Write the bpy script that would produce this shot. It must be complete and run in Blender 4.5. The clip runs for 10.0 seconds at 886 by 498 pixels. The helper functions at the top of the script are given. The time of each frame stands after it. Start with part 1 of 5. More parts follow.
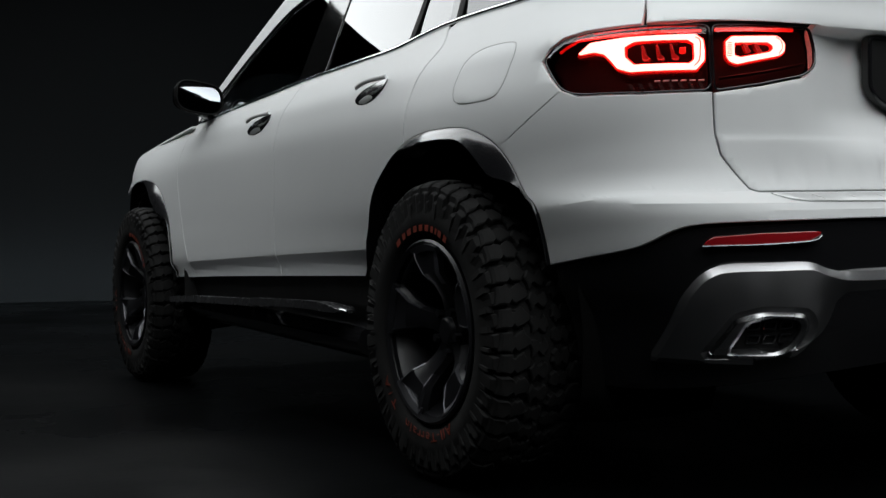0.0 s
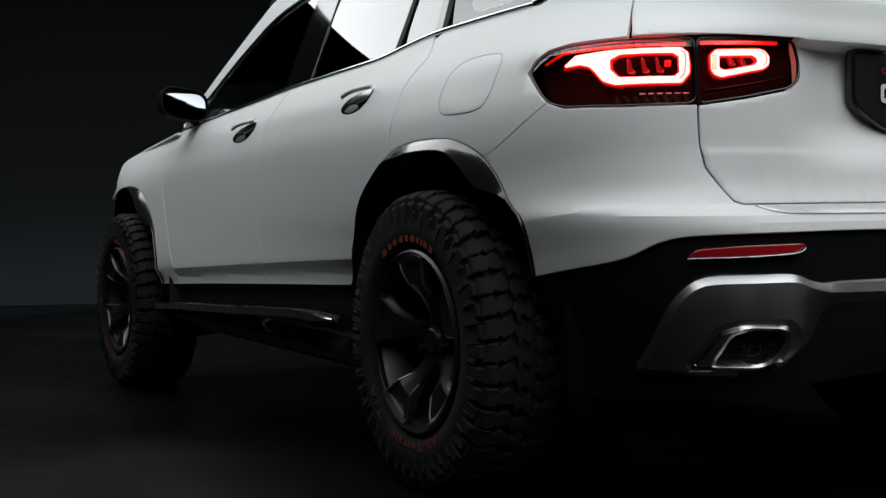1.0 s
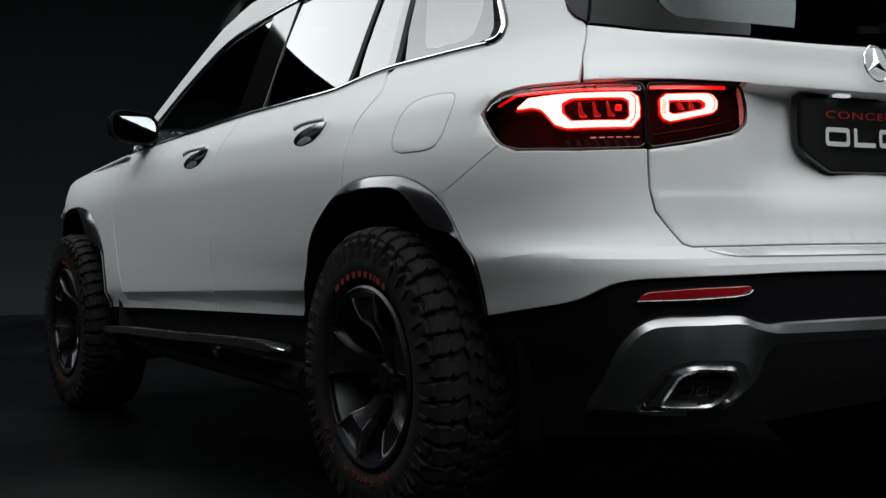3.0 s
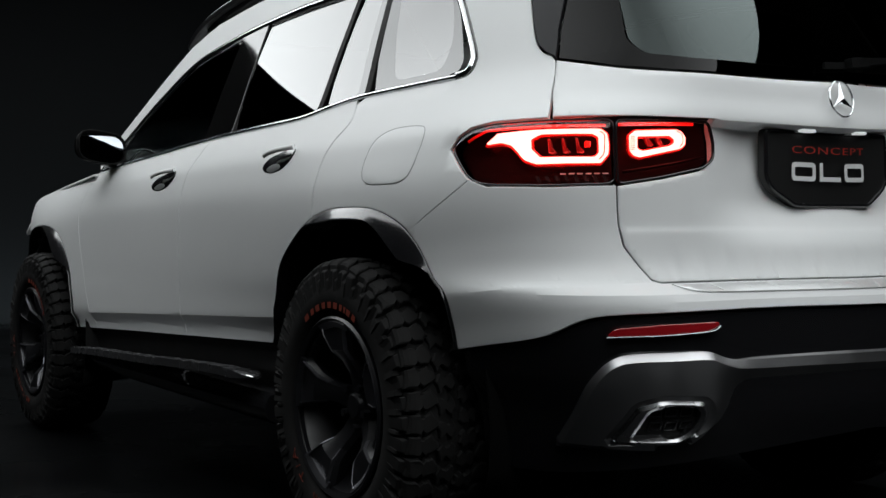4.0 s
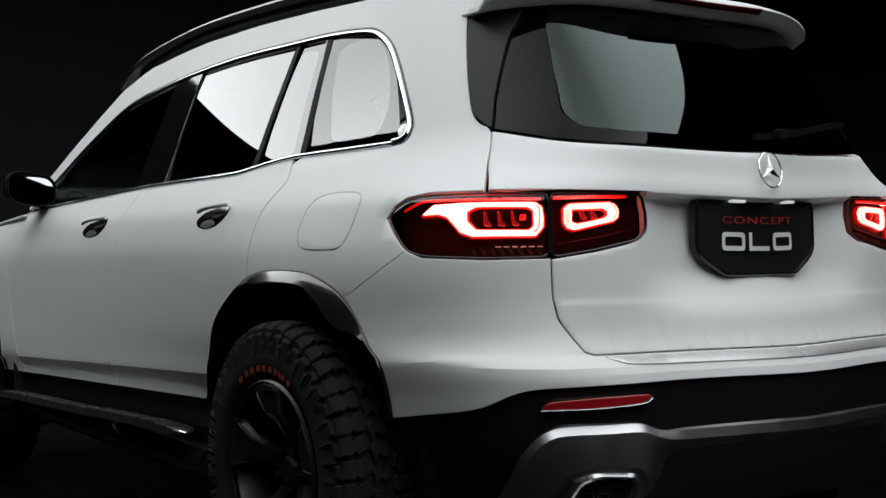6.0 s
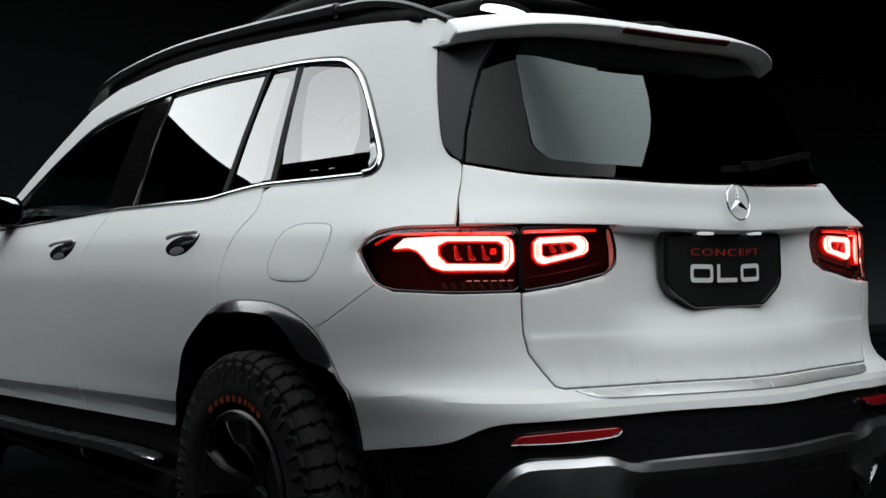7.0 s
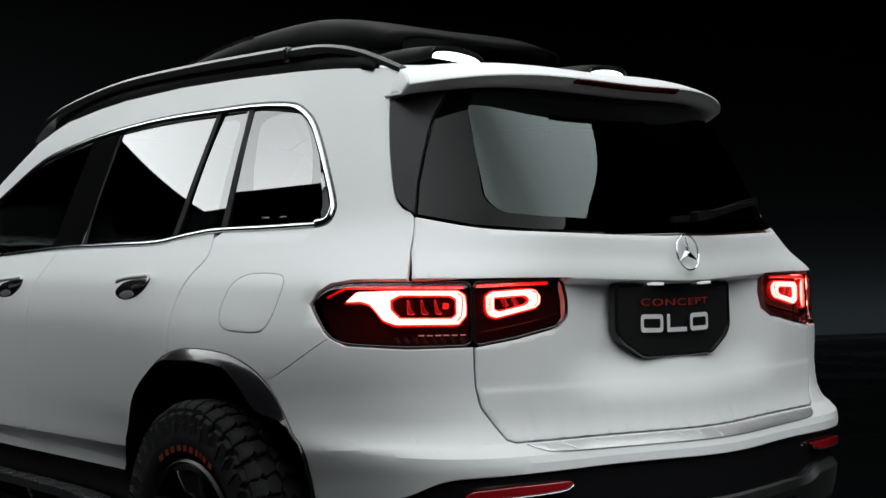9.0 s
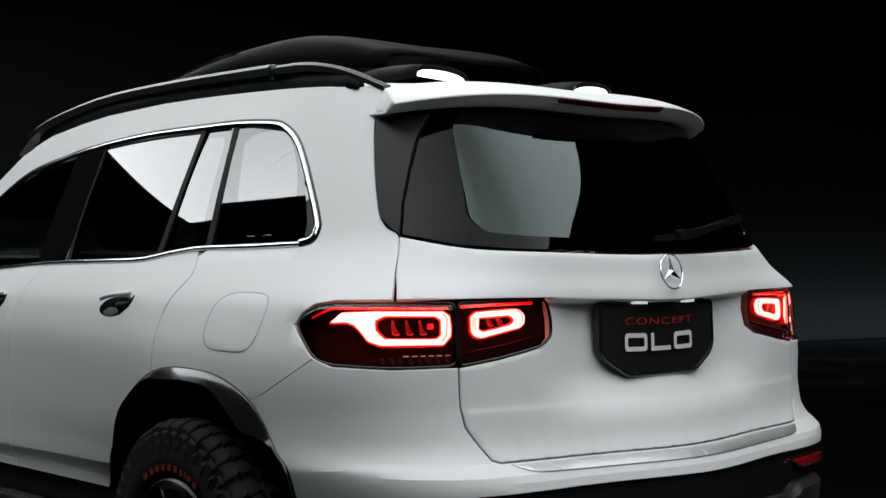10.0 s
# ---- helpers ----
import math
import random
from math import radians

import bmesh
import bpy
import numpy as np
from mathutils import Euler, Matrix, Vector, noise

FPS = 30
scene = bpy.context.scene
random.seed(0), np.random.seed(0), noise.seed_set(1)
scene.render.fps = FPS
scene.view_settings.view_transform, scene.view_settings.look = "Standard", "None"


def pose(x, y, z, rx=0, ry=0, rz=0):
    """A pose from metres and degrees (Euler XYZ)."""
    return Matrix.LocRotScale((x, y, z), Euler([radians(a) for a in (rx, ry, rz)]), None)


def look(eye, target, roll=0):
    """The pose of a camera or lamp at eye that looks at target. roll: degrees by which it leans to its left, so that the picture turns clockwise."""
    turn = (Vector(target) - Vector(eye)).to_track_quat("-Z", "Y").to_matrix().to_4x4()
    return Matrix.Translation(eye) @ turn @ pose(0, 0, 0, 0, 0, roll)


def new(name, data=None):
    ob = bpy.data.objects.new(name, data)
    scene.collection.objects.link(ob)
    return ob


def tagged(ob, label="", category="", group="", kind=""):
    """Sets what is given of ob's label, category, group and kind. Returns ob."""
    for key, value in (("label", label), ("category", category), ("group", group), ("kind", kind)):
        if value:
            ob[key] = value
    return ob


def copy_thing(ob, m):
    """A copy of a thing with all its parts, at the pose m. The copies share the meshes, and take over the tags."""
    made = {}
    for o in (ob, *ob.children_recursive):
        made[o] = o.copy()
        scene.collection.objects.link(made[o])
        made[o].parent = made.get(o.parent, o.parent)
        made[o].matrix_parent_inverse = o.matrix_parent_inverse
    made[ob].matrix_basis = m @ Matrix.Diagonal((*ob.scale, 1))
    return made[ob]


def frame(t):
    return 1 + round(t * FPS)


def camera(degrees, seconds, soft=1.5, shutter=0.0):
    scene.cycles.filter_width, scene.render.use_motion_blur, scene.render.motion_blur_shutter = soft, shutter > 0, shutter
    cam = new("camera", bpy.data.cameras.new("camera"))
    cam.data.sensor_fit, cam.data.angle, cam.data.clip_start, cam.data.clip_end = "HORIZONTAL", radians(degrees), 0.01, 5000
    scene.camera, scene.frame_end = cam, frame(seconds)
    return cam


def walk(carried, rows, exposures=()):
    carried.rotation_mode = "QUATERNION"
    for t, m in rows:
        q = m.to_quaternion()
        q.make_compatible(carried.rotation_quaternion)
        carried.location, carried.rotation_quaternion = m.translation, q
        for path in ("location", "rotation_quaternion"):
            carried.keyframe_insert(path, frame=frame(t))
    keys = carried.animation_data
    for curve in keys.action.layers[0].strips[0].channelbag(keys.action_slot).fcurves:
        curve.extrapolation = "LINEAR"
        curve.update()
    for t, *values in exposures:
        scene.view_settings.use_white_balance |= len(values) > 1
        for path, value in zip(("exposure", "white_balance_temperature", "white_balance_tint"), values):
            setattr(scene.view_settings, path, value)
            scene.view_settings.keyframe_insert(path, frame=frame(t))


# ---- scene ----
cam = camera(37.07, 10.0)
PATH = [
    (0, (-2.431, -2.938, 0.624), (-1.497, -1.170, 0.601), -0.84),
    (0.5, (-2.434, -2.940, 0.634), (-1.491, -1.176, 0.612), -0.84),
    (1, (-2.437, -2.942, 0.648), (-1.482, -1.185, 0.626), -0.81),
    (1.5, (-2.443, -2.947, 0.662), (-1.473, -1.198, 0.641), -0.83),
    (2, (-2.446, -2.950, 0.679), (-1.458, -1.211, 0.659), -0.69),
    (3.5, (-2.465, -2.961, 0.767), (-1.421, -1.255, 0.749), -0.69),
    (4, (-2.470, -2.962, 0.806), (-1.403, -1.271, 0.789), -0.62),
    (4.5, (-2.473, -2.963, 0.840), (-1.383, -1.286, 0.825), -0.55),
    (5, (-2.476, -2.964, 0.881), (-1.363, -1.302, 0.866), -0.58),
    (5.5, (-2.480, -2.966, 0.915), (-1.347, -1.318, 0.904), -0.48),
    (7, (-2.497, -2.970, 1.018), (-1.302, -1.366, 1.015), -0.31),
    (7.5, (-2.499, -2.969, 1.049), (-1.288, -1.377, 1.047), -0.31),
    (8, (-2.504, -2.968, 1.079), (-1.275, -1.390, 1.078), -0.33),
    (8.5, (-2.505, -2.973, 1.107), (-1.263, -1.405, 1.106), -0.31),
    (9, (-2.508, -2.971, 1.133), (-1.252, -1.415, 1.134), -0.34),
    (9.5, (-2.508, -2.975, 1.155), (-1.243, -1.426, 1.158), -0.37),
    (10, (-2.510, -2.975, 1.173), (-1.236, -1.433, 1.178), -0.37),
]
walk(cam, [(t, look(eye, target, roll)) for t, eye, target, roll in PATH])

# ---- world and lights: a dark studio under one great softbox ----
world = bpy.data.worlds.new("studio")
scene.world = world
world.use_nodes = True
world.node_tree.nodes["Background"].inputs[0].default_value = (0.010, 0.012, 0.013, 1)
world.node_tree.nodes["Background"].inputs[1].default_value = 0.12


def area_lamp(name, m, sx, sy, power, colour, spread=180):
    data = bpy.data.lights.new(name, "AREA")
    data.shape, data.size, data.size_y = "RECTANGLE", sx, sy
    data.energy, data.color, data.spread = power, colour, radians(spread)
    ob = new(name, data)
    ob.matrix_world = m
    return ob


softbox = area_lamp("softbox", pose(-0.625, -0.36, 4.0), 4.85, 15.28, 510, (0.945, 0.985, 1.0))
# the cloth is set brighter towards its edges, for the window reflections and car sides
softbox.data.use_nodes = True
tree = softbox.data.node_tree
spot, apart, edge = (tree.nodes.new("ShaderNode" + k) for k in ("NewGeometry", "SeparateXYZ", "MapRange"))
tree.links.new(spot.outputs["Parametric"], apart.inputs[0])
sums = [tree.nodes.new("ShaderNodeMath") for k in range(5)]
for node, how in zip(sums, ("SUBTRACT", "ABSOLUTE", "SUBTRACT", "ABSOLUTE", "MAXIMUM")):
    node.operation = how
for k, axis in ((0, "X"), (2, "Y")):
    sums[k].inputs[1].default_value = 0.5
    tree.links.new(apart.outputs[axis], sums[k].inputs[0])
    tree.links.new(sums[k].outputs[0], sums[k + 1].inputs[0])
    tree.links.new(sums[k + 1].outputs[0], sums[4].inputs[k // 2])
edge.inputs["From Min"].default_value, edge.inputs["From Max"].default_value = 0.0, 0.5
edge.inputs["To Min"].default_value, edge.inputs["To Max"].default_value = 0.38, 1.6
tree.links.new(sums[4].outputs[0], edge.inputs["Value"])
tree.links.new(edge.outputs["Result"], tree.nodes["Emission"].inputs["Strength"])
area_lamp("wall_washer", look((0.42, 9.83, 0.12), (0.70, 10.79, 0.15)), 5.0, 0.12, 14, (0.80, 0.93, 1.0))
area_lamp("wall_washer", look((12.92, 6.24, 0.12), (13.20, 7.20, 0.15)), 6.0, 0.12, 26, (0.80, 0.93, 1.0))


# ---- materials ----
def material(name, colour=(0.5, 0.5, 0.5), rough=0.5, metal=0.0, coat=0.0, spec=0.5, bump=None, blotch=None, wear=None):
    """A principled material; bump: (scale, strength, distance); blotch: (scale, other colour, amount); wear: (scale, added roughness)."""
    mat = bpy.data.materials.new(name)
    mat.use_nodes = True
    nodes, links = mat.node_tree.nodes, mat.node_tree.links
    p = nodes["Principled BSDF"]
    p.inputs["Base Color"].default_value = (*colour, 1)
    p.inputs["Roughness"].default_value = rough
    p.inputs["Metallic"].default_value = metal
    p.inputs["Coat Weight"].default_value = coat
    p.inputs["Coat Roughness"].default_value = 0.04
    p.inputs["Specular IOR Level"].default_value = spec
    place = nodes.new("ShaderNodeTexCoord")
    def grain(scale, detail=5):
        n = nodes.new("ShaderNodeTexNoise")
        n.inputs["Scale"].default_value, n.inputs["Detail"].default_value = scale, detail
        links.new(place.outputs["Object"], n.inputs["Vector"])
        return n
    if bump:
        n = grain(bump[0])
        b = nodes.new("ShaderNodeBump")
        b.inputs["Strength"].default_value, b.inputs["Distance"].default_value = bump[1], bump[2]
        links.new(n.outputs["Fac"], b.inputs["Height"])
        links.new(b.outputs["Normal"], p.inputs["Normal"])
    if blotch:
        n = grain(blotch[0])
        r = nodes.new("ShaderNodeMapRange")
        r.inputs["From Min"].default_value, r.inputs["From Max"].default_value = 0.35, 0.7
        r.inputs["To Max"].default_value = blotch[2]
        links.new(n.outputs["Fac"], r.inputs["Value"])
        m = nodes.new("ShaderNodeMix")
        m.data_type = "RGBA"
        m.inputs["A"].default_value, m.inputs["B"].default_value = (*colour, 1), (*blotch[1], 1)
        links.new(r.outputs["Result"], m.inputs["Factor"])
        links.new(m.outputs["Result"], p.inputs["Base Color"])
    if wear:
        n = grain(wear[0], 8)
        r = nodes.new("ShaderNodeMapRange")
        r.inputs["From Min"].default_value, r.inputs["From Max"].default_value = 0.3, 0.75
        r.inputs["To Min"].default_value, r.inputs["To Max"].default_value = rough, rough + wear[1]
        links.new(n.outputs["Fac"], r.inputs["Value"])
        links.new(r.outputs["Result"], p.inputs["Roughness"])
    return mat


def glow(name, colour, strength):
    mat = bpy.data.materials.new(name)
    mat.use_nodes = True
    p = mat.node_tree.nodes["Principled BSDF"]
    p.inputs["Base Color"].default_value = (*colour, 1)
    p.inputs["Emission Color"].default_value = (*colour, 1)
    p.inputs["Emission Strength"].default_value = strength
    p.inputs["Roughness"].default_value = 0.3
    return mat


def sheet_glass(name, tint, ior=1.5, rough=0.0, sheen=(1, 1, 1)):
    """Thin glass: tinted see-through with a gloss that follows the Fresnel law."""
    mat = bpy.data.materials.new(name)
    mat.use_nodes = True
    nodes, links = mat.node_tree.nodes, mat.node_tree.links
    nodes.remove(nodes["Principled BSDF"])
    clear, gloss, mix, law = (nodes.new("ShaderNode" + k) for k in ("BsdfTransparent", "BsdfGlossy", "MixShader", "Fresnel"))
    clear.inputs[0].default_value = (*tint, 1)
    gloss.inputs["Roughness"].default_value = rough
    gloss.inputs["Color"].default_value = (*sheen, 1)
    law.inputs["IOR"].default_value = ior
    links.new(law.outputs[0], mix.inputs[0])
    links.new(clear.outputs[0], mix.inputs[1])
    links.new(gloss.outputs[0], mix.inputs[2])
    links.new(mix.outputs[0], nodes["Material Output"].inputs[0])
    return mat


PAINT = material("satin_white_paint", (0.77, 0.78, 0.78), 0.46, spec=0.52, bump=(900, 0.03, 0.0004), blotch=(2.2, (0.735, 0.75, 0.75), 0.6), wear=(3.0, 0.05))
DULL = material("dull_black_bar", (0.005, 0.005, 0.005), 0.55, spec=0.08, wear=(10, 0.08))
PILLAR = material("gloss_pillar", (0.006, 0.006, 0.006), 0.04, spec=0.6)
BLACK = material("gloss_black", (0.009, 0.009, 0.010), 0.10, coat=0.3, wear=(9, 0.06))
SATIN = material("dark_satin_trim", (0.016, 0.016, 0.018), 0.40, spec=0.22, wear=(6, 0.06))
ARCH_TRIM = material("gloss_arch_moulding", (0.009, 0.009, 0.010), 0.17, coat=0.4, spec=0.5, wear=(7, 0.05))
TRIM = material("piano_black_trim", (0.008, 0.008, 0.009), 0.22, coat=0.4, wear=(6, 0.08))
PLASTIC = material("black_plastic", (0.010, 0.010, 0.010), 0.55, bump=(500, 0.3, 0.0006), spec=0.25, wear=(12, 0.1))
# near-black that stands for shade in gaps, arches and the cabin
SHADOW = material("shade_black", (0.004, 0.004, 0.004), 0.9, spec=0.1)
RUBBER = material("tyre_rubber", (0.010, 0.010, 0.010), 0.75, spec=0.16, bump=(260, 0.35, 0.0012), blotch=(14, (0.018, 0.0175, 0.017), 0.8), wear=(30, 0.15))
RED_PRINT = material("red_tyre_print", (0.20, 0.026, 0.010), 0.6, blotch=(120, (0.13, 0.017, 0.007), 0.8))
CHROME = material("polished_trim", (0.80, 0.81, 0.82), 0.13, metal=1.0, wear=(20, 0.05))
STEEL = material("brushed_skid_plate", (0.50, 0.50, 0.51), 0.31, metal=1.0, bump=(180, 0.06, 0.0005), wear=(14, 0.08))
SILVER = material("satin_pipe_trim", (0.50, 0.50, 0.51), 0.24, metal=1.0, wear=(18, 0.06))
RIM = material("dark_alloy", (0.010, 0.010, 0.0115), 0.30, spec=0.5, wear=(20, 0.1))
BRIGHT = material("machined_alloy", (0.26, 0.26, 0.28), 0.30, metal=1.0, wear=(40, 0.1))
STEP = material("anodised_step", (0.24, 0.24, 0.25), 0.24, metal=0.9, wear=(20, 0.06))
RAIL = material("anodised_rail", (0.13, 0.13, 0.133), 0.36, metal=1.0, wear=(14, 0.08))
BOX = material("grained_roof_box", (0.0035, 0.0037, 0.0035), 0.5, bump=(700, 0.3, 0.0005), spec=0.03, wear=(8, 0.08))
SCUFF = material("brushed_sill_steel", (0.66, 0.67, 0.67), 0.46, metal=1.0, bump=(300, 0.05, 0.0004), wear=(20, 0.08))
GLASS = sheet_glass("window_glass", (0.92, 0.93, 0.93), ior=1.42)
TAIL_GLASS = sheet_glass("tinted_tail_glass", (0.03, 0.034, 0.034), ior=1.50, sheen=(0.86, 1.0, 0.98))
TAIL_BORDER = sheet_glass("tail_glass_border", (0.002, 0.002, 0.002), ior=1.26)
SIDE_BORDER = sheet_glass("side_glass_border", (0.002, 0.002, 0.002), ior=1.92)
SIDE_GLASS = sheet_glass("side_privacy_glass", (0.05, 0.055, 0.055), ior=2.3)
LENS = sheet_glass("red_lamp_lens", (0.95, 0.50, 0.46), rough=0.02)
HOUSING = material("dark_red_lamp_housing", (0.012, 0.0006, 0.0008), 0.55, spec=0.08)
HOT = glow("lamp_light_guide", (1.0, 0.40, 0.35), 6.0)
# faint glow put into the passive vanes in place of red glints
VANE = glow("self_glowing_red_vane", (0.22, 0.006, 0.006), 0.03)
RED_GLOW = glow("lamp_red_guide", (1.0, 0.02, 0.015), 0.22)
REFLECTOR = material("red_reflector", (0.30, 0.008, 0.012), 0.2, coat=0.5, bump=(400, 0.4, 0.001))
STOP_RED = material("dark_stop_lens", (0.06, 0.003, 0.004), 0.25, coat=0.3)
LAMP_WHITE = glow("work_lamp_led", (0.93, 1.0, 0.99), 1.7)
PLATE_LED = glow("plate_lamp_led", (0.95, 1.0, 1.0), 0.5)
PLATE_BLACK = material("matt_black_plate", (0.008, 0.008, 0.008), 0.42, bump=(600, 0.1, 0.0003))
WHITE_PRINT = material("white_plate_print", (0.72, 0.73, 0.73), 0.4)
RED_LETTER = material("red_plate_print", (0.38, 0.026, 0.017), 0.4)
MIRROR = material("mirror_glass", (0.30, 0.32, 0.34), 0.03, metal=1.0)
BOWL = material("satin_grey_bowl", (0.16, 0.165, 0.165), 0.35, spec=0.5, wear=(30, 0.1))
SEAT = material("cabin_fabric", (0.02, 0.02, 0.02), 0.9, bump=(300, 0.3, 0.001))


def floor_material():
    mat = material("black_polished_floor", (0.0022, 0.0024, 0.0026), 0.20, spec=0.035, bump=(28, 0.22, 0.002), blotch=(1.1, (0.0032, 0.0035, 0.0038), 0.9), wear=(0.9, 0.22))
    return mat


FLOOR = floor_material()
WALL = material("dark_studio_wall", (0.0095, 0.0108, 0.0117), 0.85, spec=0.15, bump=(60, 0.1, 0.002), blotch=(0.5, (0.008, 0.0092, 0.0101), 0.8))
CEILING = material("black_ceiling", (0.006, 0.006, 0.006), 0.95, spec=0.05, bump=(20, 0.1, 0.002))


# ---- mesh helpers ----
def mesh_part(name, verts, faces, mat, parent=None, label="", smooth=True, angle=32):
    me = bpy.data.meshes.new(name)
    me.from_pydata([tuple(v) for v in verts], [], faces)
    me.materials.append(mat)
    me.validate()
    bm = bmesh.new()
    bm.from_mesh(me)
    bmesh.ops.recalc_face_normals(bm, faces=bm.faces)
    bm.to_mesh(me)
    bm.free()
    if smooth:
        me.shade_smooth()
        me.set_sharp_from_angle(angle=radians(angle))
    ob = new(name, me)
    if parent:
        ob.parent = parent
    if label:
        ob["label"] = label
    return ob


def part(name, bm, mat, parent=None, label="", smooth=True, angle=32):
    me = bpy.data.meshes.new(name)
    bmesh.ops.recalc_face_normals(bm, faces=bm.faces)
    bm.to_mesh(me)
    bm.free()
    me.materials.append(mat)
    if smooth:
        me.shade_smooth()
        me.set_sharp_from_angle(angle=radians(angle))
    ob = new(name, me)
    if parent:
        ob.parent = parent
    if label:
        ob["label"] = label
    return ob


def flip(ob, parent=None):
    """The same part on the car's other side."""
    twin = ob.copy()
    scene.collection.objects.link(twin)
    twin.matrix_basis = Matrix.Diagonal((-1, 1, 1, 1)) @ ob.matrix_basis
    twin.parent = parent or ob.parent
    return twin


def block(sx, sy, sz, m=None, bevel=0.0, seg=2):
    bm = bmesh.new()
    bmesh.ops.create_cube(bm, size=1.0, matrix=(m or Matrix()) @ Matrix.Diagonal((sx, sy, sz, 1)))
    if bevel:
        bmesh.ops.bevel(bm, geom=bm.edges[:], offset=bevel, segments=seg, affect="EDGES", profile=0.5)
    return bm


def rounded(pts, r, n=5):
    """A closed outline with its corners rounded by about r."""
    out = []
    for i, p in enumerate(pts):
        a, b, c = Vector(pts[i - 1]), Vector(p), Vector(pts[(i + 1) % len(pts)])
        u, v = a - b, c - b
        k = min(r, 0.45 * u.length), min(r, 0.45 * v.length)
        p0, p1 = b + u.normalized() * k[0], b + v.normalized() * k[1]
        for j in range(n + 1):
            t = j / n
            out.append((p0 * (1 - t) ** 2 + b * 2 * t * (1 - t) + p1 * t * t)[:])
    return out


def flow(pts, n=6):
    """An open curve through all points."""
    out = []
    for i in range(len(pts) - 1):
        p = [Vector(pts[max(0, min(len(pts) - 1, k))]) for k in (i - 1, i, i + 1, i + 2)]
        for j in range(n):
            t = j / n
            out.append((0.5 * (2 * p[1] + (p[2] - p[0]) * t + (2 * p[0] - 5 * p[1] + 4 * p[2] - p[3]) * t * t + (3 * p[1] - p[0] - 3 * p[2] + p[3]) * t ** 3))[:])
    return out + [tuple(pts[-1])]


def inside(p, poly):
    c = False
    j = len(poly) - 1
    for i in range(len(poly)):
        (x1, y1), (x2, y2) = poly[i], poly[j]
        if (y1 > p[1]) != (y2 > p[1]) and p[0] < (x2 - x1) * (p[1] - y1) / (y2 - y1) + x1:
            c = not c
        j = i
    return c


def spaced(poly, step):
    out = []
    for i, p in enumerate(poly):
        q = poly[(i + 1) % len(poly)]
        d = math.hypot(q[0] - p[0], q[1] - p[1])
        n = max(1, math.ceil(d / step))
        if d < 1e-6:
            continue
        for k in range(n):
            out.append((p[0] + (q[0] - p[0]) * k / n, p[1] + (q[1] - p[1]) * k / n))
    return out


def inset(poly, d):
    area = sum(poly[i - 1][0] * poly[i][1] - poly[i][0] * poly[i - 1][1] for i in range(len(poly)))
    sign = 1 if area > 0 else -1
    out = []
    for i, p in enumerate(poly):
        a, b = Vector(poly[i - 1]), Vector(poly[(i + 1) % len(poly)])
        u, v = (Vector(p) - a).normalized(), (b - Vector(p)).normalized()
        n = Vector((-(u + v).y, (u + v).x))
        if n.length < 1e-6:
            n = Vector((-u.y, u.x))
        n.normalize()
        k = max(0.5, n.dot(Vector((-u.y, u.x))))
        out.append((p[0] + sign * n.x * d / k, p[1] + sign * n.y * d / k))
    return out


def normal_at(surf, s, z):
    a = surf(s + 0.004, z) - surf(s - 0.004, z)
    b = surf(s, z + 0.004) - surf(s, z - 0.004)
    return a.cross(b).normalized()


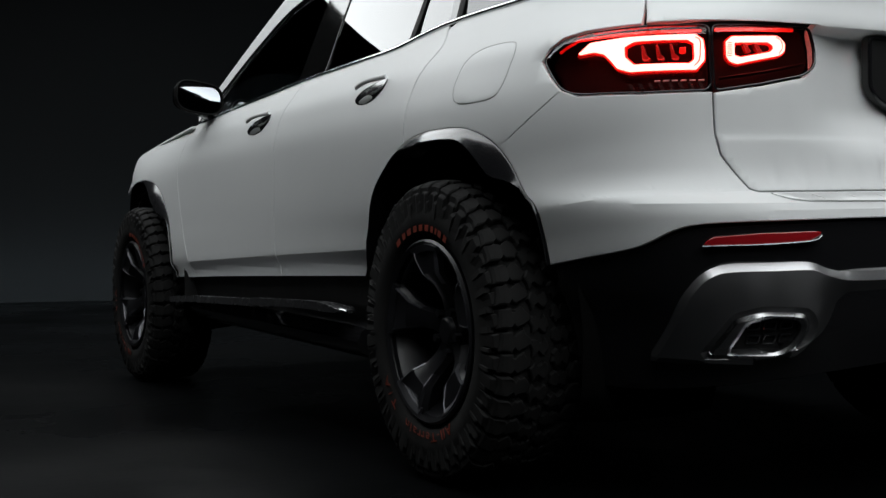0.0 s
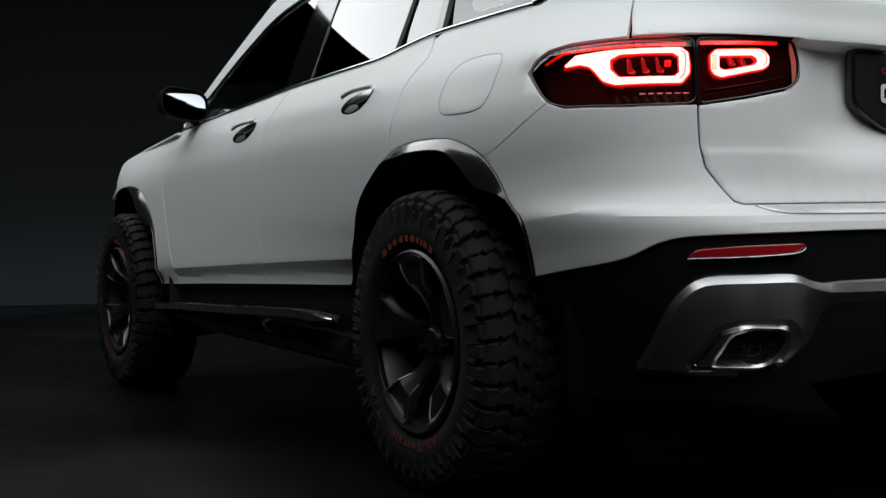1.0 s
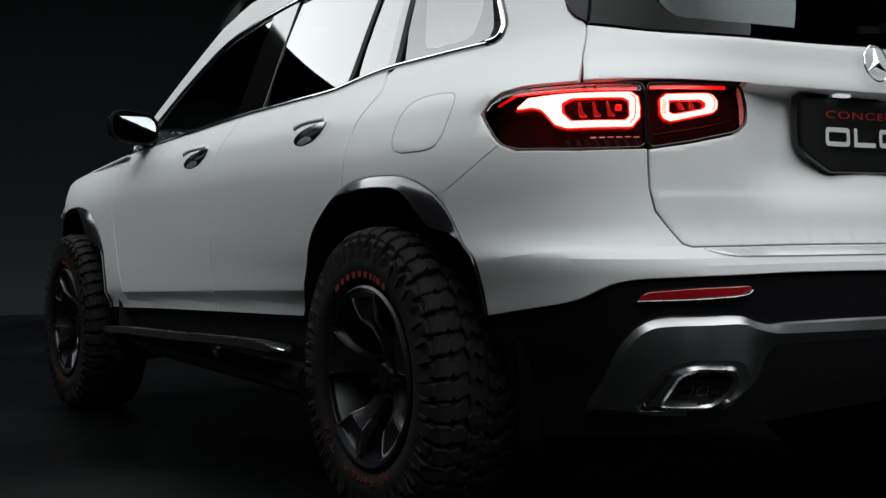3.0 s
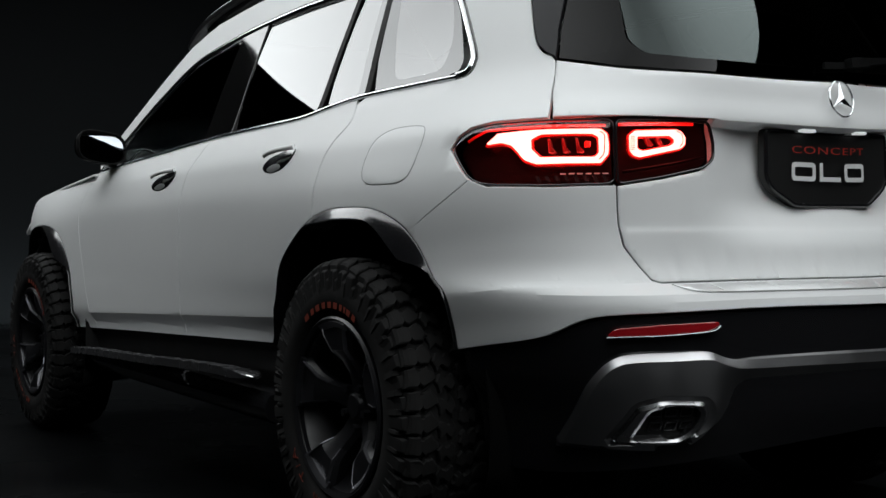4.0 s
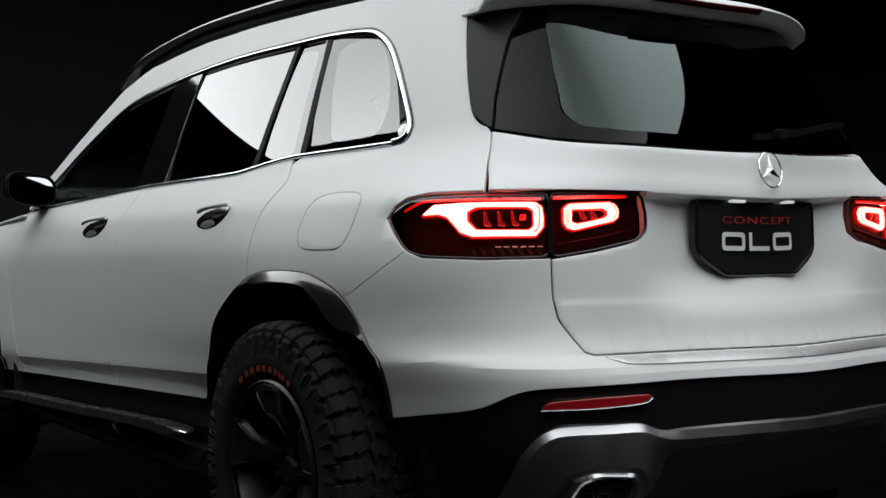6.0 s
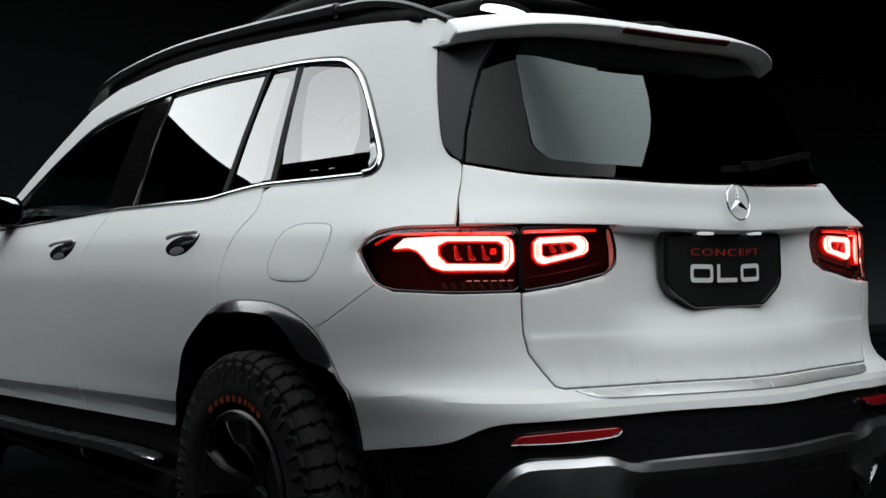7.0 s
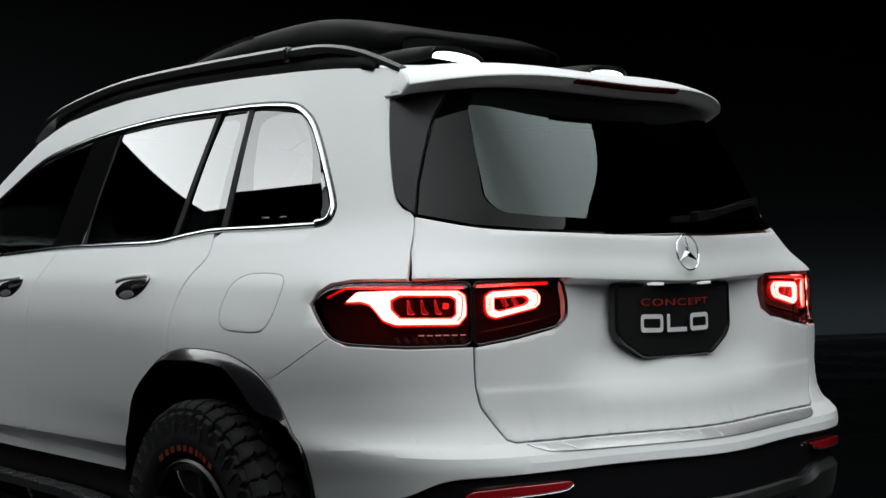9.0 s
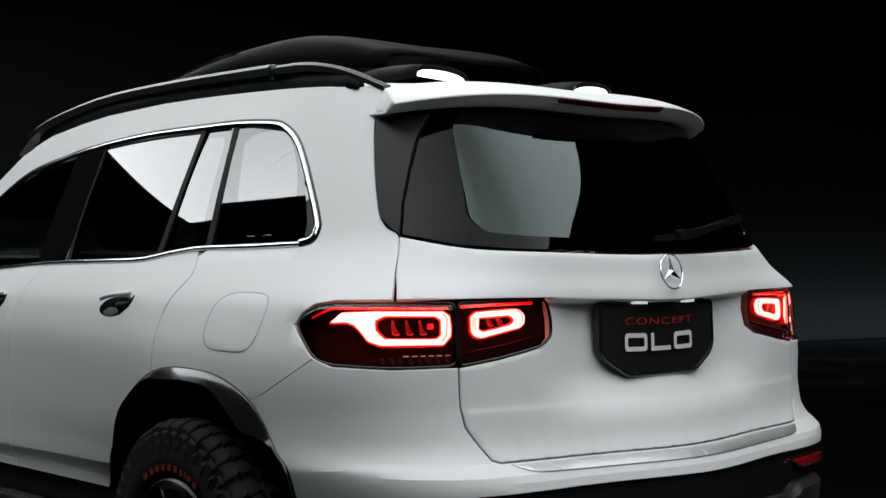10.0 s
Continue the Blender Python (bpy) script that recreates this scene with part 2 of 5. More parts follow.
def panel(name, outline, mat, parent, label="", surf=None, off=0.0, thick=0.012, step=0.03, gap=0.0007, lip=0.0016, drop=0.0012, holes=(), rows=(), angle=32, creases=()):
    """A skin panel: an outline in (s, z), filled, laid on the body surface, with a rolled edge and thickness; creases are kept as edges."""
    from mathutils.geometry import delaunay_2d_cdt
    surf = surf or full
    loops = []
    for k, loop in enumerate([outline, *holes]):
        loop = spaced(loop, step * 0.6)
        g = gap if k == 0 else -gap
        area = sum(loop[i - 1][0] * loop[i][1] - loop[i][0] * loop[i - 1][1] for i in range(len(loop)))
        outer = inset(loop, g)
        inner = inset(loop, g + (lip if k == 0 else -lip))
        loops.append((outer, inner))
    pts, edges, depth = [], [], []
    rim = []
    for outer, inner in loops:
        for loop, d in ((outer, drop), (inner, 0.0)):
            start = len(pts)
            pts += loop
            depth += [d] * len(loop)
            edges += [(start + i, start + (i + 1) % len(loop)) for i in range(len(loop))]
            if d or loop is outer:
                rim.append((start, len(loop))) if loop is outer else None
    outer = loops[0][0]
    core = inset(loops[0][1], step * 0.3)
    hole_cores = [inset(o[1], -step * 0.3) for o in loops[1:]]
    s0, s1 = min(p[0] for p in outer), max(p[0] for p in outer)
    z0, z1 = min(p[1] for p in outer), max(p[1] for p in outer)
    zs = sorted(set([z0 + step * (i + 0.5) for i in range(int((z1 - z0) / step) + 1)] + list(rows)))
    for i in range(int((s1 - s0) / step) + 1):
        for z in zs:
            p = (s0 + step * (i + 0.5), z)
            if inside(p, core) and not any(inside(p, h) for h in hole_cores):
                pts.append(p)
                depth.append(0.0)
    rim_line = inset(loops[0][1], 0.0015)
    for line in creases:
        run = [p for p in line if inside(p, rim_line)]
        start = len(pts)
        pts += run
        depth += [0.0] * len(run)
        edges += [(start + i, start + i + 1) for i in range(len(run) - 1)]
    v2, _, f2, orig, _, _ = delaunay_2d_cdt([Vector(p) for p in pts], edges, [], 0, 1e-7)
    where = {}
    dep = []
    for i, o in enumerate(orig):
        for k in o:
            where[k] = i
        dep.append(depth[o[0]] if o else 0.0)
    faces = []
    for f in f2:
        c = sum((v2[i] for i in f), Vector((0, 0))) / len(f)
        if inside(c, outer) and not any(inside(c, h[0]) for h in loops[1:]):
            faces.append(tuple(f))
    verts, norms = [], []
    for p, d in zip(v2, dep):
        n = normal_at(surf, p.x, p.y)
        norms.append(n)
        verts.append(surf(p.x, p.y) + n * (off - d))
    if thick:
        for start, count in rim:
            ids = [where[start + i] for i in range(count) if start + i in where]
            base = len(verts)
            for i in ids:
                verts.append(verts[i] - norms[i] * thick)
            m = len(ids)
            for i in range(m):
                faces.append((ids[i], ids[(i + 1) % m], base + (i + 1) % m, base + i))
    return mesh_part(name, verts, faces, mat, parent, label, angle=angle)


def slab(name, outline, mat, parent, label="", surf=None, off=0.0, thick=0.005, step=0.03):
    """A closed sheet (glass) on the body surface: front and back."""
    front = panel(name, outline, mat, parent, label, surf, off, 0, step, gap=0.0005, lip=0.001, drop=0)
    sol = front.modifiers.new("sheet", "SOLIDIFY")
    sol.thickness, sol.offset = thick, -1
    return front


def strip(name, path, mat, parent, label="", surf=None, width=0.016, high=0.006, off=0.0, closed=False, taper=True, round_n=4):
    """A moulding that follows a path in (s, z) on the body, with a rounded section."""
    surf = surf or full
    pts = [surf(s, z) for s, z in path]
    nor = [normal_at(surf, s, z) for s, z in path]
    verts, faces = [], []
    n = len(pts)
    prof = [(-0.5, -0.4)] + [(-0.5 + k / round_n, 0.35 + 0.65 * math.sin(math.pi * k / round_n)) for k in range(round_n + 1)] + [(0.5, -0.4)]
    m = len(prof)
    for i in range(n):
        a, b = pts[(i - 1) % n if closed else max(i - 1, 0)], pts[(i + 1) % n if closed else min(i + 1, n - 1)]
        t = (b - a).normalized()
        side_way = t.cross(nor[i]).normalized()
        for u, v in prof:
            verts.append(pts[i] + side_way * (u * width) + nor[i] * (off + v * high))
    for i in range(n if closed else n - 1):
        for k in range(m - 1):
            a, b = i * m + k, ((i + 1) % n) * m + k
            faces.append((a, a + 1, b + 1, b))
    if not closed:
        faces += [tuple(range(m)), tuple(range((n - 1) * m, n * m))]
    return mesh_part(name, verts, faces, mat, parent, label, angle=50)


def sweep(name, path, prof, mat, parent, label="", up=Vector((0, 0, 1)), closed=False, scales=None, angle=40):
    """A closed section (u sideways, v up) carried along a path in space."""
    pts = [Vector(p) for p in path]
    n, m = len(pts), len(prof)
    verts, faces = [], []
    for i in range(n):
        a, b = pts[(i - 1) % n if closed else max(i - 1, 0)], pts[(i + 1) % n if closed else min(i + 1, n - 1)]
        t = (b - a).normalized()
        w = t.cross(up).normalized()
        v_way = w.cross(t)
        k = scales[i] if scales else 1.0
        verts += [pts[i] + w * (u * k) + v_way * (v * k) for u, v in prof]
    for i in range(n if closed else n - 1):
        for k in range(m):
            a, b = i * m, ((i + 1) % n) * m
            faces.append((a + k, a + (k + 1) % m, b + (k + 1) % m, b + k))
    if not closed:
        faces += [tuple(range(m)), tuple(range((n - 1) * m, n * m))]
    return mesh_part(name, verts, faces, mat, parent, label, angle=angle)


def grid_part(name, fn, us, vs, mat, parent, label="", thick=0.012, angle=32):
    verts = [fn(u, v) for u in us for v in vs]
    m = len(vs)
    faces = [(i * m + k, i * m + k + 1, (i + 1) * m + k + 1, (i + 1) * m + k) for i in range(len(us) - 1) for k in range(m - 1)]
    ob = mesh_part(name, verts, faces, mat, parent, label, angle=angle)
    if thick:
        sol = ob.modifiers.new("sheet", "SOLIDIFY")
        sol.thickness, sol.offset = thick, -1
    return ob


def steps(a, b, n):
    return [a + (b - a) * i / n for i in range(n + 1)]


# ---- the studio ----
def studio():
    ground = mesh_part("floor", [(-40, -40, 0), (40, -40, 0), (40, 40, 0), (-40, 40, 0)], [(0, 1, 2, 3)], FLOOR, smooth=False)
    tagged(ground, "black polished studio floor with faint scuffs", "floor", kind="structure")
    a = radians(-16)
    along, out = Vector((math.cos(a), math.sin(a), 0)), Vector((-math.sin(a), math.cos(a), 0))
    foot = Vector((0.5, 10.85, 0))
    # the back wall, turned a little against the car
    def wall(name, p, q, label):
        n = (q - p).normalized().cross(Vector((0, 0, 1)))
        ring = [p, q, q + n * 0.3, p + n * 0.3]
        v = [r + Vector((0, 0, h)) for h in (0, 9) for r in ring]
        f = [(0, 1, 2, 3), (4, 5, 6, 7)] + [(i, (i + 1) % 4, 4 + (i + 1) % 4, 4 + i) for i in range(4)]
        tagged(mesh_part(name, v, f, WALL, smooth=False), label, "wall", kind="structure")
    left, right = foot - along * 17, foot + along * 27
    wall("wall_north", left, right, "dark grey studio wall fading to black")
    back_l, back_r = left - out * 26, right - out * 26
    wall("wall_east", right, back_r, "dark grey plain studio side wall")
    wall("wall_south", back_r, back_l, "dark grey plain studio wall behind the camera")
    wall("wall_west", back_l, left, "dark grey plain studio side wall")
    v = [p + Vector((0, 0, h)) for h in (9.0, 9.3) for p in (left, right, back_r, back_l)]
    tagged(mesh_part("ceiling", v, [(0, 1, 2, 3), (4, 5, 6, 7)] + [(i, (i + 1) % 4, 4 + (i + 1) % 4, 4 + i) for i in range(4)], CEILING, smooth=False),
           "black studio ceiling", "ceiling", kind="structure")


studio()

def ramp(keys, x):
    """Smooth curve through (x, value) keys: cubic Hermite with limited slopes."""
    if x <= keys[0][0]:
        return keys[0][1]
    if x >= keys[-1][0]:
        return keys[-1][1]
    n = len(keys)
    i = 0
    while x > keys[i + 1][0]:
        i += 1
    def slope(j):
        if j == 0 or j == n - 1:
            return (keys[min(j + 1, n - 1)][1] - keys[max(j - 1, 0)][1]) / (keys[min(j + 1, n - 1)][0] - keys[max(j - 1, 0)][0])
        a = (keys[j][1] - keys[j - 1][1]) / (keys[j][0] - keys[j - 1][0])
        b = (keys[j + 1][1] - keys[j][1]) / (keys[j + 1][0] - keys[j][0])
        if a * b <= 0:
            return 0.0
        return 2 * a * b / (a + b)
    h = keys[i + 1][0] - keys[i][0]
    u = (x - keys[i][0]) / h
    p, q, m, k = keys[i][1], keys[i + 1][1], slope(i) * h, slope(i + 1) * h
    return p * (2*u**3 - 3*u*u + 1) + m * (u**3 - 2*u*u + u) + q * (3*u*u - 2*u**3) + k * (u**3 - u*u)


WIDTH = [(0.30, 0.785), (0.44, 0.824), (0.525, 0.836), (0.5665, 0.8585), (0.5675, 0.8589), (0.61, 0.8640), (0.78, 0.880), (0.93, 0.886), (1.04, 0.868), (1.12, 0.832), (1.18, 0.800), (1.24, 0.776), (1.34, 0.7395), (1.44, 0.7005), (1.56, 0.6525), (1.72, 0.582)]
TAIL = [(0.30, 0.83), (0.45, 0.880), (0.58, 0.890), (0.66, 0.887), (0.692, 0.874), (0.72, 0.834), (0.80, 0.812), (0.95, 0.800), (1.05, 0.788), (1.10, 0.784), (1.16, 0.774), (1.22, 0.753), (1.30, 0.714), (1.38, 0.669), (1.46, 0.618), (1.54, 0.561), (1.62, 0.499), (1.72, 0.42)]
FULL = [(0.30, 0.80), (0.60, 0.82), (0.68, 0.80), (0.76, 0.74), (0.95, 0.74), (1.05, 0.78), (1.14, 0.68), (1.22, 0.62), (1.72, 0.56)]
YC, XC, CORNER = 0.05, 0.36, 0.90


def side(y, z):
    if z < 0.70 and y < 0.15:
        z = z + (0.70 - z) * 0.8 * min(1.0, (0.15 - y) / 0.25)
    elif 0.45 < z < 0.70:
        z0 = z
        z = z + 0.033 * (min(2.5, max(0.4, y)) - 1.281) * min(1.0, (z - 0.45) / 0.06, (0.70 - z) / 0.06)
    w = ramp(WIDTH, z)
    w -= 0.012 * max(0.0, y - 1.4) ** 2 * (1 + 1.2 * max(0.0, z - 0.95)) + 0.020 * max(0.0, 0.9 - y) ** 2 * (1 if z > 1 else 0.3 + 0.7 * max(0, (z - 0.6) / 0.4))
    low = 1 / (1 + math.exp((z - 0.98) / 0.05))
    w += low * (0.034 * math.exp(-((y + 0.05) / 0.5) ** 2) + 0.030 * math.exp(-((y - 2.85) / 0.5) ** 2)) * (0.4 + 0.6 * min(1, max(0, (z - 0.4) / 0.3)))
    w -= 0.26 * max(0.0, y - 2.95) ** 2 * min(1.0, max(0.0, (z - 0.62) / 0.25))
    return w


def rear(x, z):
    return ramp(TAIL, z) - 0.16 * x * x


FOLD = [(0.10, 0.660), (0.20, 0.678), (0.296, 0.693), (0.42, 0.707), (0.576, 0.719), (0.66, 0.722)]


def fold(s, z):
    """The soft crease that runs round the bumper's corner."""
    if not 0.1 < s < 0.72:
        return 0.0
    k = min(1.0, (s - 0.1) / 0.15, (0.72 - s) / 0.10)
    d = z - ramp(FOLD, s)
    return 0.012 * k * max(0.0, 1 - (abs(d) / (0.11 if d > 0 else 0.07)))


def shell(s, z):
    """Point on the left body skin: s runs back along the side (s = YC - y), round the corner and across the tail."""
    if s <= 0:
        y = YC - s
        return Vector((-side(y, z), y, z))
    if s < CORNER:
        t = s / CORNER
        w0 = side(YC, z)
        zs = max(z, 0.72)
        slope = (side(YC + 0.05, zs) - side(YC, zs)) / 0.05
        r1 = rear(XC, z)
        k = ramp(FULL, z)
        L1, L2 = k * (r1 + YC), k * (w0 - XC)
        p0 = (-w0, YC)
        p1 = (-w0 + slope * L1, YC - L1)
        p3 = (-XC, -r1)
        p2 = (-XC - L2, -r1 + 0.32 * XC * L2)
        a, b, c, d = (1-t)**3, 3*t*(1-t)**2, 3*t*t*(1-t), t**3
        x, y = a*p0[0]+b*p1[0]+c*p2[0]+d*p3[0], a*p0[1]+b*p1[1]+c*p2[1]+d*p3[1]
        f = fold(s, z)
        return Vector((x - f * (1 - t), y - f * t, z))
    x = -XC + (s - CORNER)
    return Vector((x, -rear(x, z), z))


# ---- the car's skin ----
S0 = CORNER + XC


def full(s, z):
    """The whole skin: past the middle of the tail it is the mirror image."""
    if s <= S0:
        return shell(s, z)
    p = shell(2 * S0 - s, z)
    return Vector((-p.x, p.y, p.z))


def both(half):
    """An outline closed by its mirror image across the tail's middle."""
    return list(half) + [(2 * S0 - s, z) for s, z in reversed(half)]


def ease(a, b, x):
    t = min(1.0, max(0.0, (x - a) / (b - a)))
    return t * t * (3 - 2 * t)


def gate_skin(s, z):
    """The tailgate: the skin with the recess for the plate under the lip."""
    p = full(s, z)
    d = 0.052 * (1 - ease(0.27, 0.50, abs(p.x))) * (1 - ease(1.052, 1.066, z)) * ease(0.775, 0.90, z)
    lipped = 0.010 * ease(1.058, 1.068, z) * (1 - ease(1.07, 1.13, z))
    crease = 0.0025 * ease(0.735, 0.815, z) * (1 - ease(0.818, 0.835, z))
    # shallow hollows shaped to imitate the ledge ribs' reflections on the gate's foot
    rib_sheen = 0.0052 * max(0.0, math.cos(2 * math.pi * p.x / 0.0685)) ** 5 * (1 - ease(0.730, 0.795, z)) * (1 - ease(0.54, 0.60, abs(p.x)))
    return p + Vector((0, d - lipped - crease + rib_sheen, 0))


ARCH = flow([(-0.506, 0.513), (-0.401, 0.655), (-0.342, 0.752), (-0.249, 0.821), (-0.149, 0.871), (-0.040, 0.891), (0.057, 0.889), (0.113, 0.869), (0.162, 0.830), (0.201, 0.768), (0.221, 0.697), (0.226, 0.622), (0.230, 0.562)], 4)
FRONT_ARCH = flow([(-2.430, 0.462), (-2.396, 0.614), (-2.421, 0.762), (-2.548, 0.877), (-2.803, 0.915), (-3.05, 0.885), (-3.20, 0.79), (-3.28, 0.66), (-3.31, 0.50)], 4)
DOOR_CUT = flow([(-0.100, 1.176), (-0.085, 1.127), (-0.122, 1.081), (-0.147, 1.025), (-0.152, 0.956), (-0.149, 0.871)], 4)
MID_CUT = flow([(-1.03, 1.156), (-1.098, 1.046), (-1.127, 0.875), (-1.155, 0.682), (-1.19, 0.494)], 4)
FRONT_CUT = flow([(-2.18, 0.467), (-2.22, 0.70), (-2.25, 0.95), (-2.16, 1.118)], 4)
BELT = flow([(-2.16, 1.118), (-1.82, 1.133), (-1.425, 1.146), (-1.03, 1.160), (-0.641, 1.163), (-0.40, 1.165), (-0.253, 1.180), (-0.107, 1.191), (0.085, 1.191), (0.20, 1.193)], 5)
WINDOW_TOP = flow([(0.200, 1.193), (0.222, 1.197), (0.237, 1.208), (0.244, 1.226), (0.245, 1.252), (0.221, 1.324), (0.188, 1.403), (0.148, 1.470), (0.095, 1.514), (0.030, 1.536), (-0.130, 1.553), (-0.317, 1.561), (-0.625, 1.571), (-0.928, 1.565), (-1.171, 1.547), (-1.473, 1.505), (-1.705, 1.409), (-1.911, 1.300), (-2.10, 1.190), (-2.16, 1.128)], 5)
EDGE = [(-2.25, 1.175), (-2.05, 1.300), (-1.80, 1.46), (-1.60, 1.580), (-1.395, 1.640), (-0.984, 1.668), (-0.602, 1.663), (-0.271, 1.646), (0.016, 1.625), (0.260, 1.604), (0.435, 1.588)]
LAMP_OUT = rounded([(0.236, 1.012), (0.244, 1.037), (0.268, 1.055), (0.314, 1.063), (0.450, 1.063), (0.610, 1.061), (0.624, 0.924), (0.475, 0.921), (0.337, 0.926), (0.300, 0.938)], 0.022)
LAMP_IN = rounded([(0.616, 1.061), (0.726, 1.062), (0.842, 1.063), (0.850, 1.020), (0.846, 0.980), (0.821, 0.960), (0.725, 0.938), (0.630, 0.923)], 0.014)


def near(path, s0, s1):
    return [p for p in path if s0 <= p[0] <= s1]


def top_z(y):
    """Height of the roof's side edge over y."""
    keys = sorted((shell(s, z).y, z) for s, z in EDGE)
    return ramp(keys, y)


def roof_point(u, y):
    z = top_z(y)
    w = side(y, z) - 0.002 if y > YC else ramp([(-0.42, 0.520), (-0.324, 0.549), (-0.222, 0.580), (-0.17, 0.597), (YC, side(YC, z) - 0.002)], y)
    x = u * w
    return Vector((x, y, z + 0.053 * (1 - abs(u) ** 3.0) - 0.003))


def door_line(s):
    """Height of the crease along the foot of the doors."""
    return 0.567 - 0.033 * (min(2.5, max(0.4, YC - s)) - 1.281)


def build_body(car):
    feet = [[(s, door_line(s) + d) for s in steps(-2.45, -0.36, 90)] for d in (0.0, 0.010, 0.024, -0.010, -0.022)]
    bends = [[(s, ramp(FOLD, s) + d) for s in steps(0.17, 0.69, 40)] for d in (0.0, 0.007, -0.007)]
    bends += [[(2 * S0 - s, z) for s, z in line][::-1] for line in bends]
    belt_rear = near(BELT, -1.04, -0.1)
    belt_front = near(BELT, -2.2, -1.02)
    arch_fore = [p for p in ARCH if p[0] < -0.149 and p[1] > 0.52]
    # doors
    rear_door = panel("rear_door", belt_rear + DOOR_CUT[1:] + arch_fore[::-1] + [(-0.50, 0.513), (-0.846, 0.503)] + MID_CUT[::-1][:-1], PAINT, car, step=0.02, gap=0.0018, angle=14, creases=feet)
    front_door = panel("front_door", belt_front + MID_CUT[1:] + [(-1.779, 0.479)] + FRONT_CUT[:-1], PAINT, car, step=0.022, gap=0.0012, angle=14, creases=feet)
    # front wing with its arch
    wing = panel("front_wing", FRONT_CUT[::-1] + FRONT_ARCH[0:] + [(-3.42, 0.50), (-3.42, 0.965), (-3.15, 1.035), (-2.75, 1.075)], PAINT, car, step=0.04)
    # quarter panel, pillars and roof side
    arch_top = [p for p in ARCH if -0.149 <= p[0] <= 0.185 and p[1] > 0.8]
    quarter = panel("quarter_panel", [(-0.100, 1.176)] + near(BELT, -0.1, 0.21)[0:] + WINDOW_TOP + EDGE + flow([(0.425, 1.56), (0.392, 1.506), (0.383, 1.403), (0.391, 1.273), (0.412, 1.231), (0.440, 1.211), (0.440, 1.136), (0.447, 1.066)], 3)
                    + [(0.314, 1.066), (0.266, 1.058), (0.241, 1.039), (0.233, 1.012), (0.280, 0.957), (0.299, 0.938), (0.185, 0.843)] + arch_top[::-1] + DOOR_CUT[::-1][:-1], PAINT, car, step=0.028, gap=0.0012)
    for ob in (rear_door, front_door, wing, quarter):
        flip(ob)
    # bumper skin, in one piece round the tail
    arch_low = [p for p in ARCH if p[0] > 0.16 and p[1] < 0.84]
    low = flow([(0.232, 0.562), (0.301, 0.578), (0.376, 0.593), (0.427, 0.607), (0.492, 0.636), (0.553, 0.648), (0.672, 0.653), (0.790, 0.655), (0.907, 0.656), (S0, 0.654)], 3)
    half = [(S0, 0.714), (0.699, 0.714), (0.681, 0.720), (0.660, 0.749), (0.635, 0.790), (0.628, 0.834), (0.625, 0.920), (0.475, 0.917), (0.337, 0.922), (0.2985, 0.9388), (0.1845, 0.8438)] + arch_low + low
    panel("rear_bumper", both(half), PAINT, car, "satin white bumper skin", step=0.015, angle=14, creases=bends)
    # tailgate
    half = flow([(S0, 1.180), (1.007, 1.175), (0.742, 1.175), (0.590, 1.184), (0.442, 1.210)], 5) + [(0.441, 1.136), (0.4478, 1.067), (0.616, 1.066), (0.846, 1.067), (0.854, 1.020), (0.850, 0.978), (0.823, 0.956), (0.725, 0.934), (0.6275, 0.919), (0.6293, 0.834), (0.6355, 0.7915), (0.6605, 0.7513), (0.6818, 0.722), (0.700, 0.7158), (S0, 0.7158)]
    panel("tailgate", both(half), PAINT, car, "satin white tailgate with a plate recess", surf=gate_skin, step=0.0125, gap=0.0014, rows=(1.05, 1.054, 1.058, 1.061, 1.064, 1.067, 1.07, 0.81, 0.815, 0.82, 0.825, 0.83), angle=40)
    # roof and the rest of the shell
    us = [math.sin(math.pi / 2 * k / 14) for k in range(-14, 15)]
    grid_part("roof", roof_point, us, steps(-0.345, 1.62, 40), PAINT, car)
    def hood(u, y):
        z = ramp([(2.16, 1.118), (2.8, 1.075), (3.2, 1.035), (3.47, 0.965), (3.62, 0.88)], y)
        return Vector((u * side(min(y, 3.47), min(z, 1.07)), y, z + 0.07 * (1 - abs(u) ** 2.2) - 0.003))
    grid_part("bonnet", hood, us, steps(2.20, 3.60, 24), PAINT, car)
    def screen(u, v):
        y0, y1 = 1.60, 2.24
        y = y0 + (y1 - y0) * v
        z = ramp([(1.60, 1.578), (1.80, 1.46), (2.05, 1.30), (2.24, 1.18)], y)
        w = side(y, z) - 0.005
        return Vector((u * w, y + 0.16 * (1 - abs(u) ** 2) * (0.3 + 0.7 * v) , z + 0.045 * (1 - abs(u) ** 2.6)))
    grid_part("windscreen", screen, us, steps(0, 1, 14), GLASS, car, thick=0.005)
    def nose(u, z):
        w = side(3.42, z)
        return Vector((u * w, 3.42 + 0.30 * (1 - abs(u) ** 3.2) ** 0.7, z))
    grid_part("front_bumper", nose, us, steps(0.36, 0.97, 14), PAINT, car)
    # added black sheets under the skin: painted dark for the shade in gaps and windows
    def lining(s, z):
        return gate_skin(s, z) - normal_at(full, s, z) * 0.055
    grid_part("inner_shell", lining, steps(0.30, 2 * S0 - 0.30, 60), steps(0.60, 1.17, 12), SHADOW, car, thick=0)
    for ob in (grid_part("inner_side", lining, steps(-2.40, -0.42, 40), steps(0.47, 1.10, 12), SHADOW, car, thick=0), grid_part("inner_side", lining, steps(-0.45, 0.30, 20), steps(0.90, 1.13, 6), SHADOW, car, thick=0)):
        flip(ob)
    part("cabin_floor", block(1.44, 3.0, 0.06, pose(0, 1.1, 0.62), 0.01), SHADOW, car)
